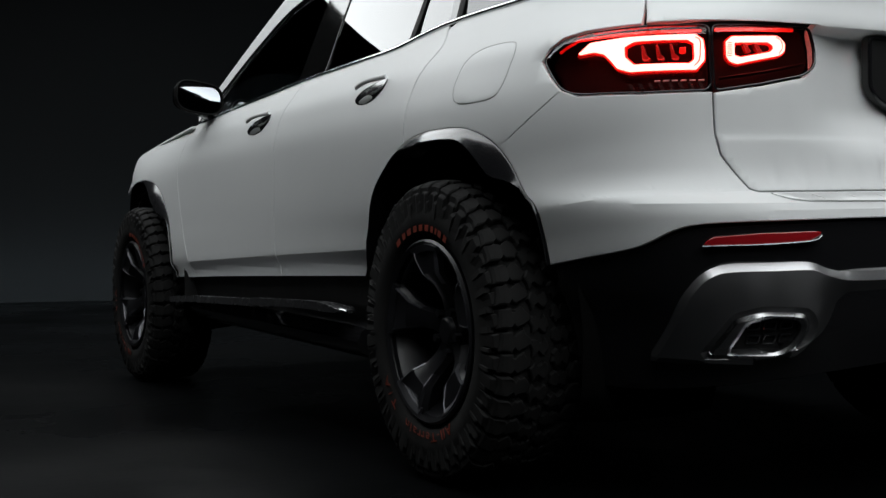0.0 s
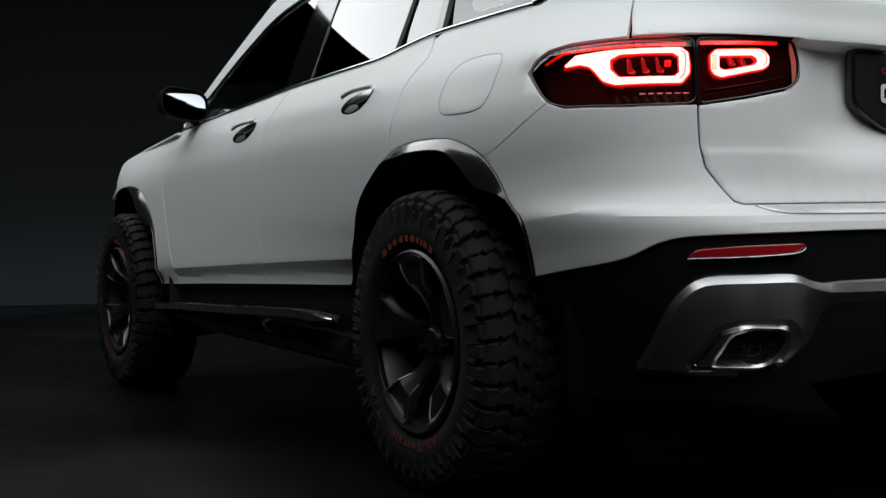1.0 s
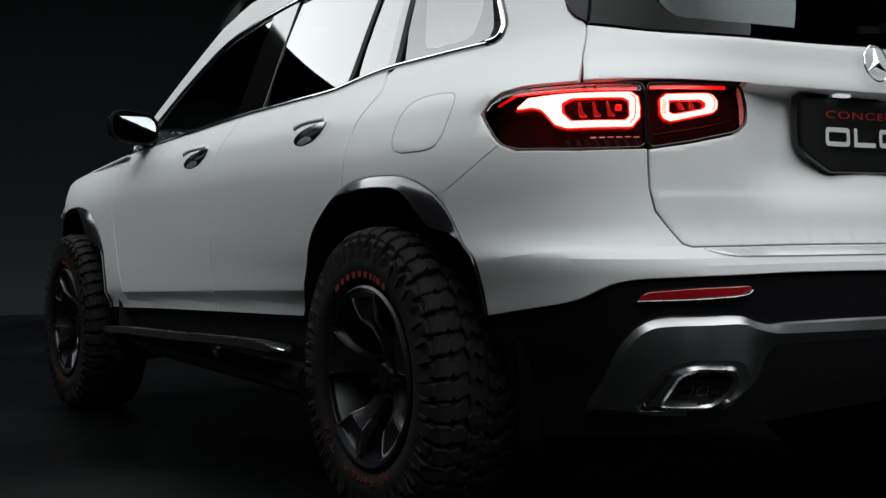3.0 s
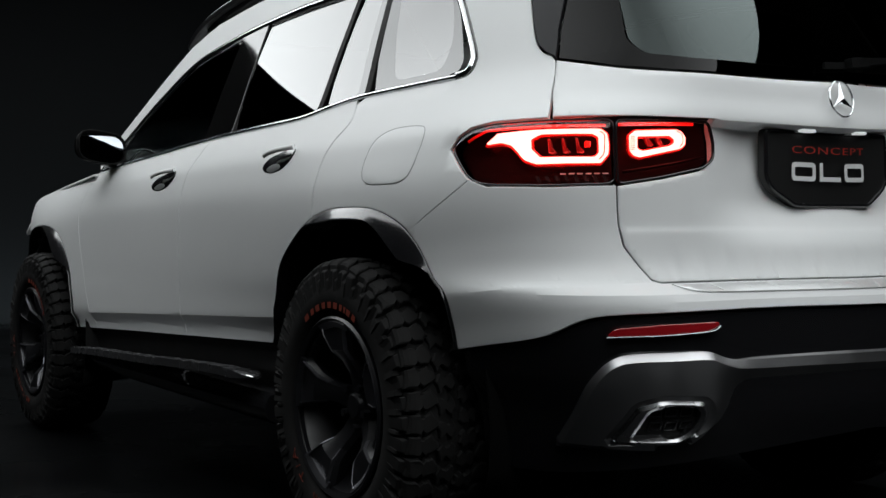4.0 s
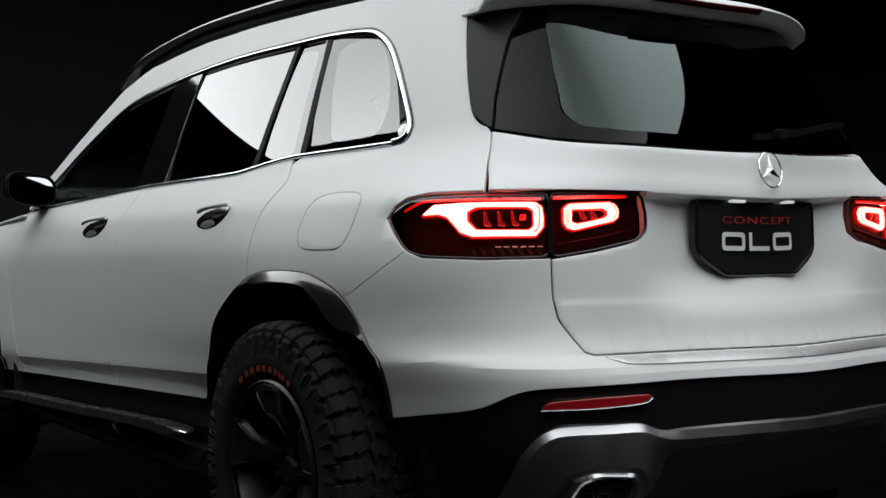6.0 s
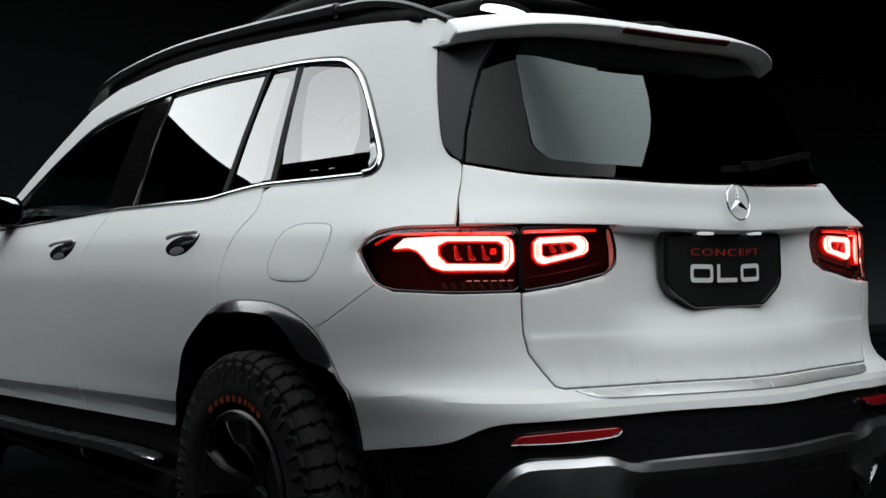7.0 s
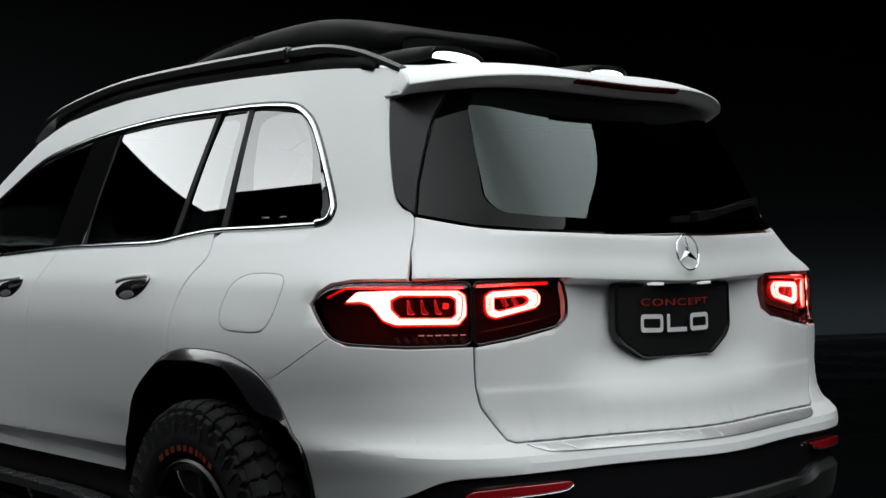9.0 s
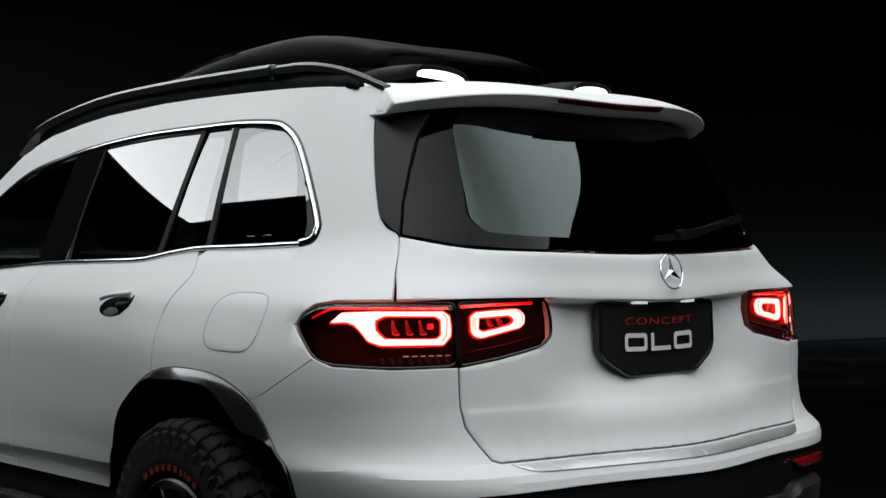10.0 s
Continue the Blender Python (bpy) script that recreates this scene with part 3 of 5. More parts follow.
    part("parcel_shelf", block(1.36, 0.5, 0.03, pose(0, -0.22, 1.12), 0.01), SHADOW, car)
    part("underbody", block(1.30, 3.9, 0.16, pose(0, 1.35, 0.40), 0.03), SHADOW, car)
    for y, w in ((0.55, 0.5), (1.45, 0.42)):
        for x in (-0.36, 0.36):
            seat = part("seat", block(w, 0.16, 0.62, pose(x, y, 0.90, -12), 0.05, 3), SEAT, car)
            part("headrest", block(0.26, 0.10, 0.16, pose(x, y - 0.10, 1.30, -8), 0.04, 3), SEAT, seat)
    return rear_door, front_door, quarter


def bent_sheet(s0, s1, z0, z1, terms, bow=0.0):
    """A pane bent in one clean curve, as near to the skin as the terms in (s, z) allow; bow: how much its foot stands more upright."""
    mid = (z0 + z1) / 2
    spots = [(s, z) for s in steps(s0, s1, 12) for z in steps(z0, z1, 8)]
    at = np.array([[f(s, z) for f in terms] for s, z in spots])
    rise = np.array([bow * (z - mid) ** 2 for s, z in spots])
    skin = np.array([full(s, z)[:2] for s, z in spots])
    kx, ky = (np.linalg.lstsq(at, v, rcond=None)[0] for v in (skin[:, 0] - rise, skin[:, 1]))
    def surf(s, z):
        row = np.array([f(s, z) for f in terms])
        return Vector((float(row @ kx) + bow * (z - mid) ** 2, float(row @ ky), z))
    return surf


def build_windows(car):
    door_sheet = bent_sheet(-2.0, -0.1, 1.19, 1.54, (lambda s, z: 1, lambda s, z: s, lambda s, z: s * s, lambda s, z: z, lambda s, z: s * z), 0.17)
    quarter_sheet = bent_sheet(-0.1, 0.22, 1.20, 1.52, (lambda s, z: 1, lambda s, z: s, lambda s, z: z), 0.12)
    tail_sheet = bent_sheet(0.60, 2 * S0 - 0.60, 1.20, 1.54, (lambda s, z: 1, lambda s, z: s - S0, lambda s, z: (s - S0) ** 2, lambda s, z: (s - S0) ** 3, lambda s, z: (s - S0) ** 4, lambda s, z: z, lambda s, z: z * z, lambda s, z: (s - S0) * z, lambda s, z: (s - S0) ** 2 * z))
    glass_low = [(s, z + 0.012) for s, z in BELT]
    def top_between(a, b):
        return [p for p in WINDOW_TOP if a <= p[0] <= b]
    # panes: quarter light, fixed rear pane, rear door, front door
    quarter = [(-0.055, 1.205), (0.19, 1.207)] + inset_path(WINDOW_TOP, 0.020, -0.118, 0.30) + [(-0.118, 1.535)]
    fixed = [(-0.295, 1.188), (-0.085, 1.204), (-0.148, 1.535), (-0.285, 1.541)]
    rear = [(-0.885, 1.176), (-0.42, 1.179), (-0.325, 1.185), (-0.310, 1.542), (-0.625, 1.552), (-0.905, 1.546)]
    front = [(-1.11, 1.170), (-1.10, 1.535), (-1.171, 1.530), (-1.473, 1.488), (-1.695, 1.392), (-1.90, 1.283), (-2.05, 1.200), (-2.11, 1.138), (-1.82, 1.146), (-1.425, 1.160)]
    quarter_clear = [(0.010, 1.225), (0.165, 1.226), (0.180, 1.30), (0.152, 1.40), (0.115, 1.465), (0.075, 1.505), (0.010, 1.512), (-0.055, 1.495), (-0.030, 1.36)]
    fixed_clear = [(-0.288, 1.195), (-0.125, 1.205), (-0.150, 1.36), (-0.172, 1.512), (-0.278, 1.520)]
    for name, outline, inner in (("quarter_window", quarter, quarter_clear), ("fixed_window", fixed, fixed_clear), ("rear_door_window", rear, None), ("front_door_window", front, None)):
        clear = rounded(inner, 0.03, 4) if inner else outline
        sheet = quarter_sheet if name == "quarter_window" else door_sheet
        pane = panel(name, clear, SIDE_GLASS, car, "reflecting privacy glass", surf=sheet, off=-0.006, thick=0, step=0.025, gap=0.0, lip=0.001, drop=0)
        pane.visible_shadow = False
        twin = flip(pane)
        if inner:
            ring = panel("glass_border", spaced(outline, 0.02), SIDE_BORDER, pane, "dark printed glass border", surf=sheet, off=-0.006, thick=0, step=0.025, gap=0.0, lip=0.001, drop=0, holes=[clear])
            flip(ring, twin)
    # pillars in gloss black
    pillars = (("b_pillar", [(-0.885, 1.172), (-0.905, 1.556), (-1.10, 1.546), (-1.11, 1.166)]),
               ("division_bar", [(-0.295, 1.182), (-0.285, 1.553), (-0.310, 1.555), (-0.325, 1.180)]),
               ("c_pillar_bar", [(-0.055, 1.198), (-0.118, 1.548), (-0.148, 1.549), (-0.085, 1.198)]))
    for name, o in pillars:
        flip(panel(name, o, PILLAR if name == "b_pillar" else DULL, car, off=-0.001, step=0.03, thick=0.02))
    # dark rubber seal and bright moulding all round
    flip(strip("window_seal", [(s, z) for s, z in WINDOW_TOP], BLACK, car, "black seal outside the bright moulding", width=0.009, high=0.003, off=-0.003))
    flip(strip("window_moulding", inset_path(WINDOW_TOP, 0.011, -9, 9), CHROME, car, "polished window surround", width=0.015, high=0.006, off=-0.001))
    flip(strip("belt_moulding", [(s, z + 0.006) for s, z in BELT], CHROME, car, "polished belt moulding", width=0.013, high=0.006, off=-0.001))
    # tail pane with its border and the dark corner trims
    half = [(S0, 1.185), (1.007, 1.180), (0.742, 1.181), (0.590, 1.190), (0.449, 1.216), (0.457, 1.284), (0.484, 1.367), (0.527, 1.454), (0.603, 1.528), (0.66, 1.548), (S0, 1.565)]
    hole = rounded(both([(S0, 1.212), (0.80, 1.210), (0.668, 1.218), (0.622, 1.250), (0.628, 1.36), (0.650, 1.47), (0.700, 1.522), (S0, 1.535)]), 0.02, 3)
    tail = panel("rear_window", hole, TAIL_GLASS, car, "dark tinted tail glass", surf=tail_sheet, off=-0.003, thick=0, step=0.025, gap=0.0, lip=0.001, drop=0)
    tail.visible_shadow = False
    panel("glass_border", both(half), TAIL_BORDER, tail, "dark printed glass border", off=-0.003, thick=0, step=0.025, gap=0, lip=0.001, drop=0, holes=[hole])
    corner = flow([(0.396, 1.500), (0.386, 1.403), (0.394, 1.273), (0.414, 1.234), (0.443, 1.214)], 4) + flow([(0.452, 1.284), (0.479, 1.367), (0.522, 1.454), (0.600, 1.527)], 4) + [(0.52, 1.53)]
    flip(panel("corner_trim", corner, SATIN, car, "dark satin pillar trim", off=0.004, step=0.03))


def inset_path(path, d, s0, s1):
    out = []
    for i, p in enumerate(path):
        a, b = Vector(path[max(0, i - 1)]), Vector(path[min(len(path) - 1, i + 1)])
        t = (b - a).normalized()
        q = (p[0] - t.y * d, p[1] + t.x * d)
        if s0 <= q[0] <= s1:
            out.append(q)
    return out


RING_A = [(0.306, 1.021), (0.326, 1.043), (0.406, 1.046), (0.580, 1.043), (0.599, 1.032), (0.605, 1.009), (0.606, 0.988), (0.590, 0.970), (0.438, 0.971), (0.408, 0.980), (0.386, 0.999), (0.365, 1.015), (0.339, 1.023)]
HOLE_A = [(0.410, 1.026), (0.431, 1.036), (0.562, 1.033), (0.578, 1.025), (0.583, 0.991), (0.573, 0.982), (0.445, 0.984), (0.417, 1.004)]
RING_B = [(0.655, 1.029), (0.667, 1.039), (0.768, 1.044), (0.781, 1.040), (0.790, 1.028), (0.788, 1.012), (0.777, 1.003), (0.681, 0.982), (0.665, 0.987), (0.657, 0.997)]
HOLE_B = [(0.674, 1.027), (0.754, 1.031), (0.765, 1.024), (0.764, 1.015), (0.753, 1.008), (0.687, 0.995), (0.674, 1.000)]


def build_lamps(car):
    for name, lens_line, ring, hole, s0, s1 in (("tail_lamp", LAMP_OUT, RING_A, HOLE_A, 0.30, 0.600), ("gate_lamp", LAMP_IN, RING_B, HOLE_B, 0.625, 0.80)):
        housing = panel(name, lens_line, HOUSING, car, "dark red tail lamp with glowing guides", off=-0.030, thick=0.03, step=0.02, gap=0.001)
        bits = [housing]
        lens = panel("lens", lens_line, LENS, housing, "glossy red lens", off=-0.001, thick=0.006, step=0.014, gap=0.0016, lip=0.004, drop=0.002)
        lens.visible_shadow = False
        bits.append(lens)
        bits.append(panel("light_guide", rounded(ring, 0.0025, 2), HOT, housing, "glowing light guide", off=-0.010, thick=0.008, step=0.02, gap=0, holes=[rounded(hole, 0.0025, 2)]))
        bits.append(panel("guide_edge", rounded(inset(spaced(ring, 0.02), -0.004), 0.004, 2), RED_GLOW, housing, "red glowing rim", off=-0.016, thick=0.008, step=0.03, gap=0, holes=[rounded(inset(spaced(hole, 0.02), 0.003), 0.004, 2)]))
        if name == "tail_lamp":
            bits.append(strip("red_strip", flow([(0.262, 1.030), (0.290, 1.047), (0.329, 1.053), (0.592, 1.051)], 4), RED_GLOW, housing, width=0.005, high=0.004, off=-0.010))
            for k in range(3):
                s = 0.452 + 0.034 * k
                bits.append(panel("reflector_vane", rounded([(s, 1.024), (s + 0.005, 1.025), (s + 0.016, 1.003), (s + 0.028, 0.996), (s + 0.024, 0.991), (s + 0.010, 0.993)], 0.003, 2), VANE, housing, off=-0.012, thick=0.012, step=0.02, gap=0))
            bits.append(panel("led", rounded([(0.545, 1.016), (0.560, 1.016), (0.561, 1.004), (0.546, 1.004)], 0.002, 2), RED_GLOW, housing, off=-0.012, thick=0.006, step=0.02, gap=0))
            for k in range(6):
                s = 0.498 + 0.0195 * k
                bits.append(panel("bright_dash", [(s, 0.9485), (s + 0.013, 0.9485), (s + 0.013, 0.9465), (s, 0.9465)], WHITE_PRINT, housing, off=-0.010, thick=0.004, step=0.02, gap=0, lip=0.0004, drop=0))
            for k in range(8):
                s = 0.44 + 0.022 * k
                bits.append(panel("lower_vane", [(s, 0.944), (s + 0.008, 0.944), (s + 0.016, 0.931), (s + 0.008, 0.931)], SATIN, housing, off=-0.012, thick=0.008, step=0.02, gap=0, lip=0.0006, drop=0))
        else:
            bits.append(strip("red_strip", flow([(0.623, 1.052), (0.72, 1.055), (0.806, 1.057)], 4), RED_GLOW, housing, width=0.007, high=0.004, off=-0.008))
            bits.append(strip("red_strip", flow([(0.640, 0.950), (0.74, 0.966), (0.826, 0.985)], 4), HOUSING, housing, width=0.006, high=0.006, off=-0.010))
            for k in range(2):
                s = 0.692 + 0.026 * k
                bits.append(panel("reflector_vane", rounded([(s, 1.026), (s + 0.008, 1.027), (s + 0.022, 1.008), (s + 0.010, 1.005)], 0.003, 2), VANE, housing, off=-0.012, thick=0.01, step=0.02, gap=0))
        # fine lines in the guides
        if name == "tail_lamp":
            bits.append(strip("guide_line", flow([(0.580, 1.0365), (0.592, 1.029), (0.5945, 1.008), (0.594, 0.988), (0.584, 0.9765)], 4), RED_GLOW, housing, width=0.0022, high=0.001, off=-0.0098))
        else:
            for k in range(7):
                z = 0.998 + 0.0045 * k
                bits.append(strip("guide_line", [(0.657, z), (0.662, z), (0.668, z)], RED_GLOW, housing, width=0.0016, high=0.001, off=-0.0098))
            bits.append(strip("guide_line", flow([(0.770, 1.040), (0.781, 1.034), (0.7825, 1.018), (0.774, 1.006)], 4), RED_GLOW, housing, width=0.0018, high=0.001, off=-0.0098))
        bits.append(strip("lamp_gasket", spaced(lens_line, 0.012), BLACK, housing, "black lamp gasket", width=0.0045, high=0.0015, off=-0.003, closed=True))
        twin = flip(housing)
        for b in bits[1:]:
            flip(b, twin)
    # red reflectors with a bright edge
    o = rounded([(0.545, 0.606), (0.567, 0.623), (0.669, 0.630), (0.787, 0.632), (0.789, 0.624), (0.767, 0.613), (0.666, 0.608)], 0.012, 3)
    ref = panel("reflector", o, REFLECTOR, car, "red bumper reflector", off=0.004, step=0.02, gap=0)
    twin = flip(ref)
    flip(strip("reflector_edge", flow([(0.548, 0.605), (0.60, 0.6065), (0.666, 0.6075), (0.767, 0.6125), (0.789, 0.623)], 5), SILVER, ref, width=0.003, high=0.003, off=0.003), twin)


def build_lower(car):
    # gloss black lower bumper round the tail
    low = flow([(0.234, 0.558), (0.301, 0.574), (0.376, 0.589), (0.427, 0.603), (0.492, 0.632), (0.553, 0.644), (0.672, 0.649), (0.790, 0.651), (0.907, 0.652), (S0, 0.650)], 3)
    def under(s, z):
        p = full(s, z)
        n = normal_at(full, s, z)
        return p - n * 0.012
    half = low + [(S0, 0.36), (0.80, 0.33), (0.40, 0.30), (0.27, 0.30), (0.25, 0.42)]
    def wrap(top, low):
        """Closed outline from a top edge (left to middle) and a low edge (middle to left)."""
        def other(path):
            return [(2 * S0 - s, z) for s, z in path]
        return list(top) + other(top)[::-1][1:] + other(low)[::-1] + list(low)[1:]
    panel("lower_bumper", wrap(low, [(S0, 0.36), (0.80, 0.33), (0.40, 0.30), (0.27, 0.30), (0.25, 0.42)]), BLACK, car, "gloss black lower bumper", surf=under, step=0.03)
    # satin metal skid plate, proud of the bumper, with a rounded upper shoulder
    top = flow([(0.425, 0.386), (0.470, 0.465), (0.520, 0.532), (0.560, 0.562), (0.605, 0.571), (0.690, 0.572), (0.766, 0.571), (0.803, 0.557), (0.850, 0.546), (0.96, 0.543), (S0, 0.540)], 4)
    bottom = [(S0, 0.467), (0.96, 0.467), (0.904, 0.466), (0.854, 0.458), (0.793, 0.420), (0.745, 0.385), (0.626, 0.368), (0.533, 0.364), (0.425, 0.366)]
    outline = wrap(top, bottom)
    face = rounded(inset(spaced(outline, 0.03), 0.022), 0.01, 2)
    def proud(s, z):
        mid = ease(0.77, 0.86, min(s, 2 * S0 - s))
        belly = 0.010 * (1 - mid) * math.sin(math.pi * min(1.0, max(0.0, (z - 0.36) / 0.21)))
        return full(s, z) + normal_at(full, s, z) * (0.010 + belly - 0.55 * mid * max(0.0, 0.545 - z))
    hole_l = rounded([(0.545, 0.390), (0.603, 0.462), (0.66, 0.474), (0.75, 0.468), (0.757, 0.440), (0.735, 0.405), (0.700, 0.386)], 0.012, 3)
    hole_r = [(2 * S0 - s, z) for s, z in hole_l]
    skid = panel("skid_plate", outline, STEEL, car, "satin silver skid plate", surf=proud, step=0.02, lip=0.016, drop=0.013, gap=0, thick=0.03, holes=[hole_l, hole_r], angle=24)
    # tail pipe trims
    def pipe_skin(s, z):
        return full(s, z) + normal_at(full, s, z) * 0.012
    ring = rounded([(0.540, 0.386), (0.600, 0.464), (0.66, 0.476), (0.752, 0.470), (0.760, 0.440), (0.738, 0.403), (0.700, 0.383)], 0.016, 4)
    inner = rounded([(0.590, 0.395), (0.626, 0.452), (0.665, 0.463), (0.735, 0.458), (0.742, 0.440), (0.722, 0.410), (0.695, 0.395)], 0.014, 4)
    pipe = panel("exhaust_trim", ring, SILVER, car, "satin silver exhaust trim", surf=pipe_skin, off=0.006, thick=0.05, step=0.02, lip=0.008, drop=0.006, gap=0, holes=[inner])
    back = panel("exhaust_mesh", inner, PLASTIC, pipe, "black blanking mesh", surf=pipe_skin, off=-0.022, thick=0, step=0.02, gap=-0.002)
    bits = []
    for k in range(3):
        s = 0.628 + 0.036 * k
        for z in (0.417, 0.445):
            bits.append(panel("mesh_frame", rounded([(s, z - 0.010), (s + 0.030, z - 0.010), (s + 0.034, z + 0.010), (s + 0.004, z + 0.010)], 0.004, 2), BLACK, pipe, surf=pipe_skin, off=-0.016, thick=0.005, step=0.02, gap=0, lip=0.001, drop=0.0005,
                              holes=[rounded([(s + 0.004, z - 0.006), (s + 0.026, z - 0.006), (s + 0.030, z + 0.006), (s + 0.008, z + 0.006)], 0.003, 2)]))
    twin = flip(pipe)
    for b in [back] + bits:
        flip(b, twin)
    # ledge plate of ribbed steel over the bumper
    half = flow([(0.716, 0.7095), (0.735, 0.701), (0.765, 0.694), (0.820, 0.6905), (0.98, 0.689), (S0, 0.689)], 4) + [(S0, 0.7105)]
    scuff = panel("ledge_plate", both(half), SCUFF, car, "brushed steel ledge plate with ribs", off=0.003, thick=0.004, step=0.012, gap=0.0005, lip=0.0012, drop=0.001)
    for k in range(15):
        s = 0.80 + (2 * S0 - 1.60) * k / 14
        strip("rib", [(s - 0.010, 0.7095), (s - 0.004, 0.706), (s + 0.006, 0.701), (s + 0.012, 0.696)], SCUFF, scuff, width=0.008, high=0.0009, off=0.0025)
    # wheel arch mouldings: gloss black, deeper towards the rear
    def moulding(name, path, depth, out):
        n = len(path)
        pts = []
        verts, faces = [], []
        for i, (s, z) in enumerate(path):
            t = i / (n - 1)
            nor = normal_at(full, s, z)
            a, b = full(*path[max(0, i - 1)]), full(*path[min(n - 1, i + 1)])
            tang = (b - a).normalized()
            down = tang.cross(nor).normalized()
            if down.dot(Vector((0, (0.0 if name == "rear" else 2.83), 0.4)) - full(s, z)) < 0:
                down = -down
            w, o = depth(t), out(t)
            base = full(s, z)
            inw = Vector((1, 0, 0))
            verts += [base - nor * 0.012, base + nor * 0.001, base + nor * 0.004 + down * 0.003, base + nor * (0.004 + 0.25 * w) + down * w * 0.55, base + nor * (0.005 + 0.40 * w) + down * (w - 0.003), base + nor * (0.002 + 0.38 * w) + down * w, base + down * w + inw * 0.10]
        m = 7
        for i in range(n - 1):
            for k in range(m - 1):
                faces.append((i * m + k, i * m + k + 1, (i + 1) * m + k + 1, (i + 1) * m + k))
        ob = mesh_part("arch_moulding", verts, faces, ARCH_TRIM, car, "gloss black wheel arch moulding", angle=35)
        return ob
    def rear_depth(t):
        return 0.006 + 0.026 * ease(0.28, 0.40, t) * (1 - ease(0.70, 0.80, t)) + 0.026 * ease(0.50, 0.68, t) * (1 - ease(0.70, 0.80, t))
    flip(moulding("rear", ARCH, rear_depth, lambda t: 0.014))
    flip(moulding("front", FRONT_ARCH, lambda t: 0.008 + 0.06 * (1 - ease(0.34, 0.50, t)) * ease(0.20, 0.30, t), lambda t: 0.014))
    # arch linings, and added flat backs, coloured black for the shade inside
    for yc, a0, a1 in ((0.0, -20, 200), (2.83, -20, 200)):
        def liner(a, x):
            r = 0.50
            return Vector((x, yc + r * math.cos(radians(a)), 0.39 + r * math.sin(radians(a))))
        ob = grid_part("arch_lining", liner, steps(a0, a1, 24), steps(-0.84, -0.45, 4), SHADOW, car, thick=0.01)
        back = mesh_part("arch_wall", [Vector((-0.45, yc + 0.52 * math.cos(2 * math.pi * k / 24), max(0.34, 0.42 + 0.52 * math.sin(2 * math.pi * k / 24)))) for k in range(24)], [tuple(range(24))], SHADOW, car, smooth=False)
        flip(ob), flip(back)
    # sills
    def sill(s, z):
        p = full(s, max(z, 0.31))
        return p + Vector((0.020, 0, 0))
    flip(panel("sill", [(-0.50, 0.515), (-0.846, 0.505), (-1.28, 0.494), (-1.78, 0.480), (-2.42, 0.462), (-2.40, 0.32), (-0.50, 0.30)], DULL, car, "black sill", surf=sill, step=0.05))
    # side step: flat upper blade in two lengths, with a bright end
    prof_path = [(-0.825, 2.42, 0.366), (-0.835, 2.10, 0.380), (-0.842, 1.75, 0.388), (-0.848, 1.34, 0.398), (-0.850, 0.88, 0.411), (-0.850, 0.74, 0.413)]
    prof = [(-0.055, -0.012), (0.030, -0.018), (0.045, -0.008), (0.040, 0.004), (0.010, 0.012), (-0.055, 0.014)]
    prof = [(-u, v) for u, v in prof]
    step_fore = sweep("side_step", flow(prof_path[:4], 4), prof, STEP, car, "dark anodised side step", angle=20)
    aft = sweep("step_blade", flow([(-0.852, 1.325, 0.402), (-0.856, 0.88, 0.414), (-0.858, 0.70, 0.412), (-0.862, 0.655, 0.404)], 5), [(u * 1.1, v) for u, v in prof], STEP, step_fore, "dark anodised rear blade", angle=20, scales=[1.0] * 11 + [0.9, 0.75, 0.6, 0.35, 0.2])
    notch = part("step_joint", block(0.075, 0.006, 0.008, pose(-0.862, 1.31, 0.414, 0, 0, 35), 0.002), SILVER, step_fore)
    end = sweep("step_end", flow([(-0.886, 0.90, 0.415), (-0.890, 0.78, 0.416), (-0.882, 0.69, 0.413), (-0.862, 0.640, 0.406)], 4), [(-0.016, -0.009), (0.016, -0.009), (0.018, 0.002), (0.006, 0.010), (-0.018, 0.006)], CHROME, step_fore, "bright step end", scales=[0.3 + 0.7 * math.sin(math.pi * min(1, (i + 1) / 8)) for i in range(13)])
    twin = flip(step_fore)
    for o in (aft, notch, end):
        flip(o, twin)
    # black rocker tube under the step
    flip(sweep("rocker", flow([(-0.76, 2.36, 0.335), (-0.77, 1.4, 0.325), (-0.775, 0.60, 0.315)], 4), [(0.07 * math.cos(2 * math.pi * k / 10), 0.055 * math.sin(2 * math.pi * k / 10)) for k in range(10)], BLACK, car))


# ---- wheels ----
def lathe(name, prof, mat, parent, label="", n=72, angle=30):
    """prof: (x outwards, radius); turned round the x axis."""
    verts = [Vector((x, r * math.cos(2 * math.pi * k / n), r * math.sin(2 * math.pi * k / n))) for k in range(n) for x, r in prof]
    m = len(prof)
    faces = [(k * m + i, k * m + i + 1, ((k + 1) % n) * m + i + 1, ((k + 1) % n) * m + i) for k in range(n) for i in range(m - 1)]
    return mesh_part(name, verts, faces, mat, parent, label, angle=angle)


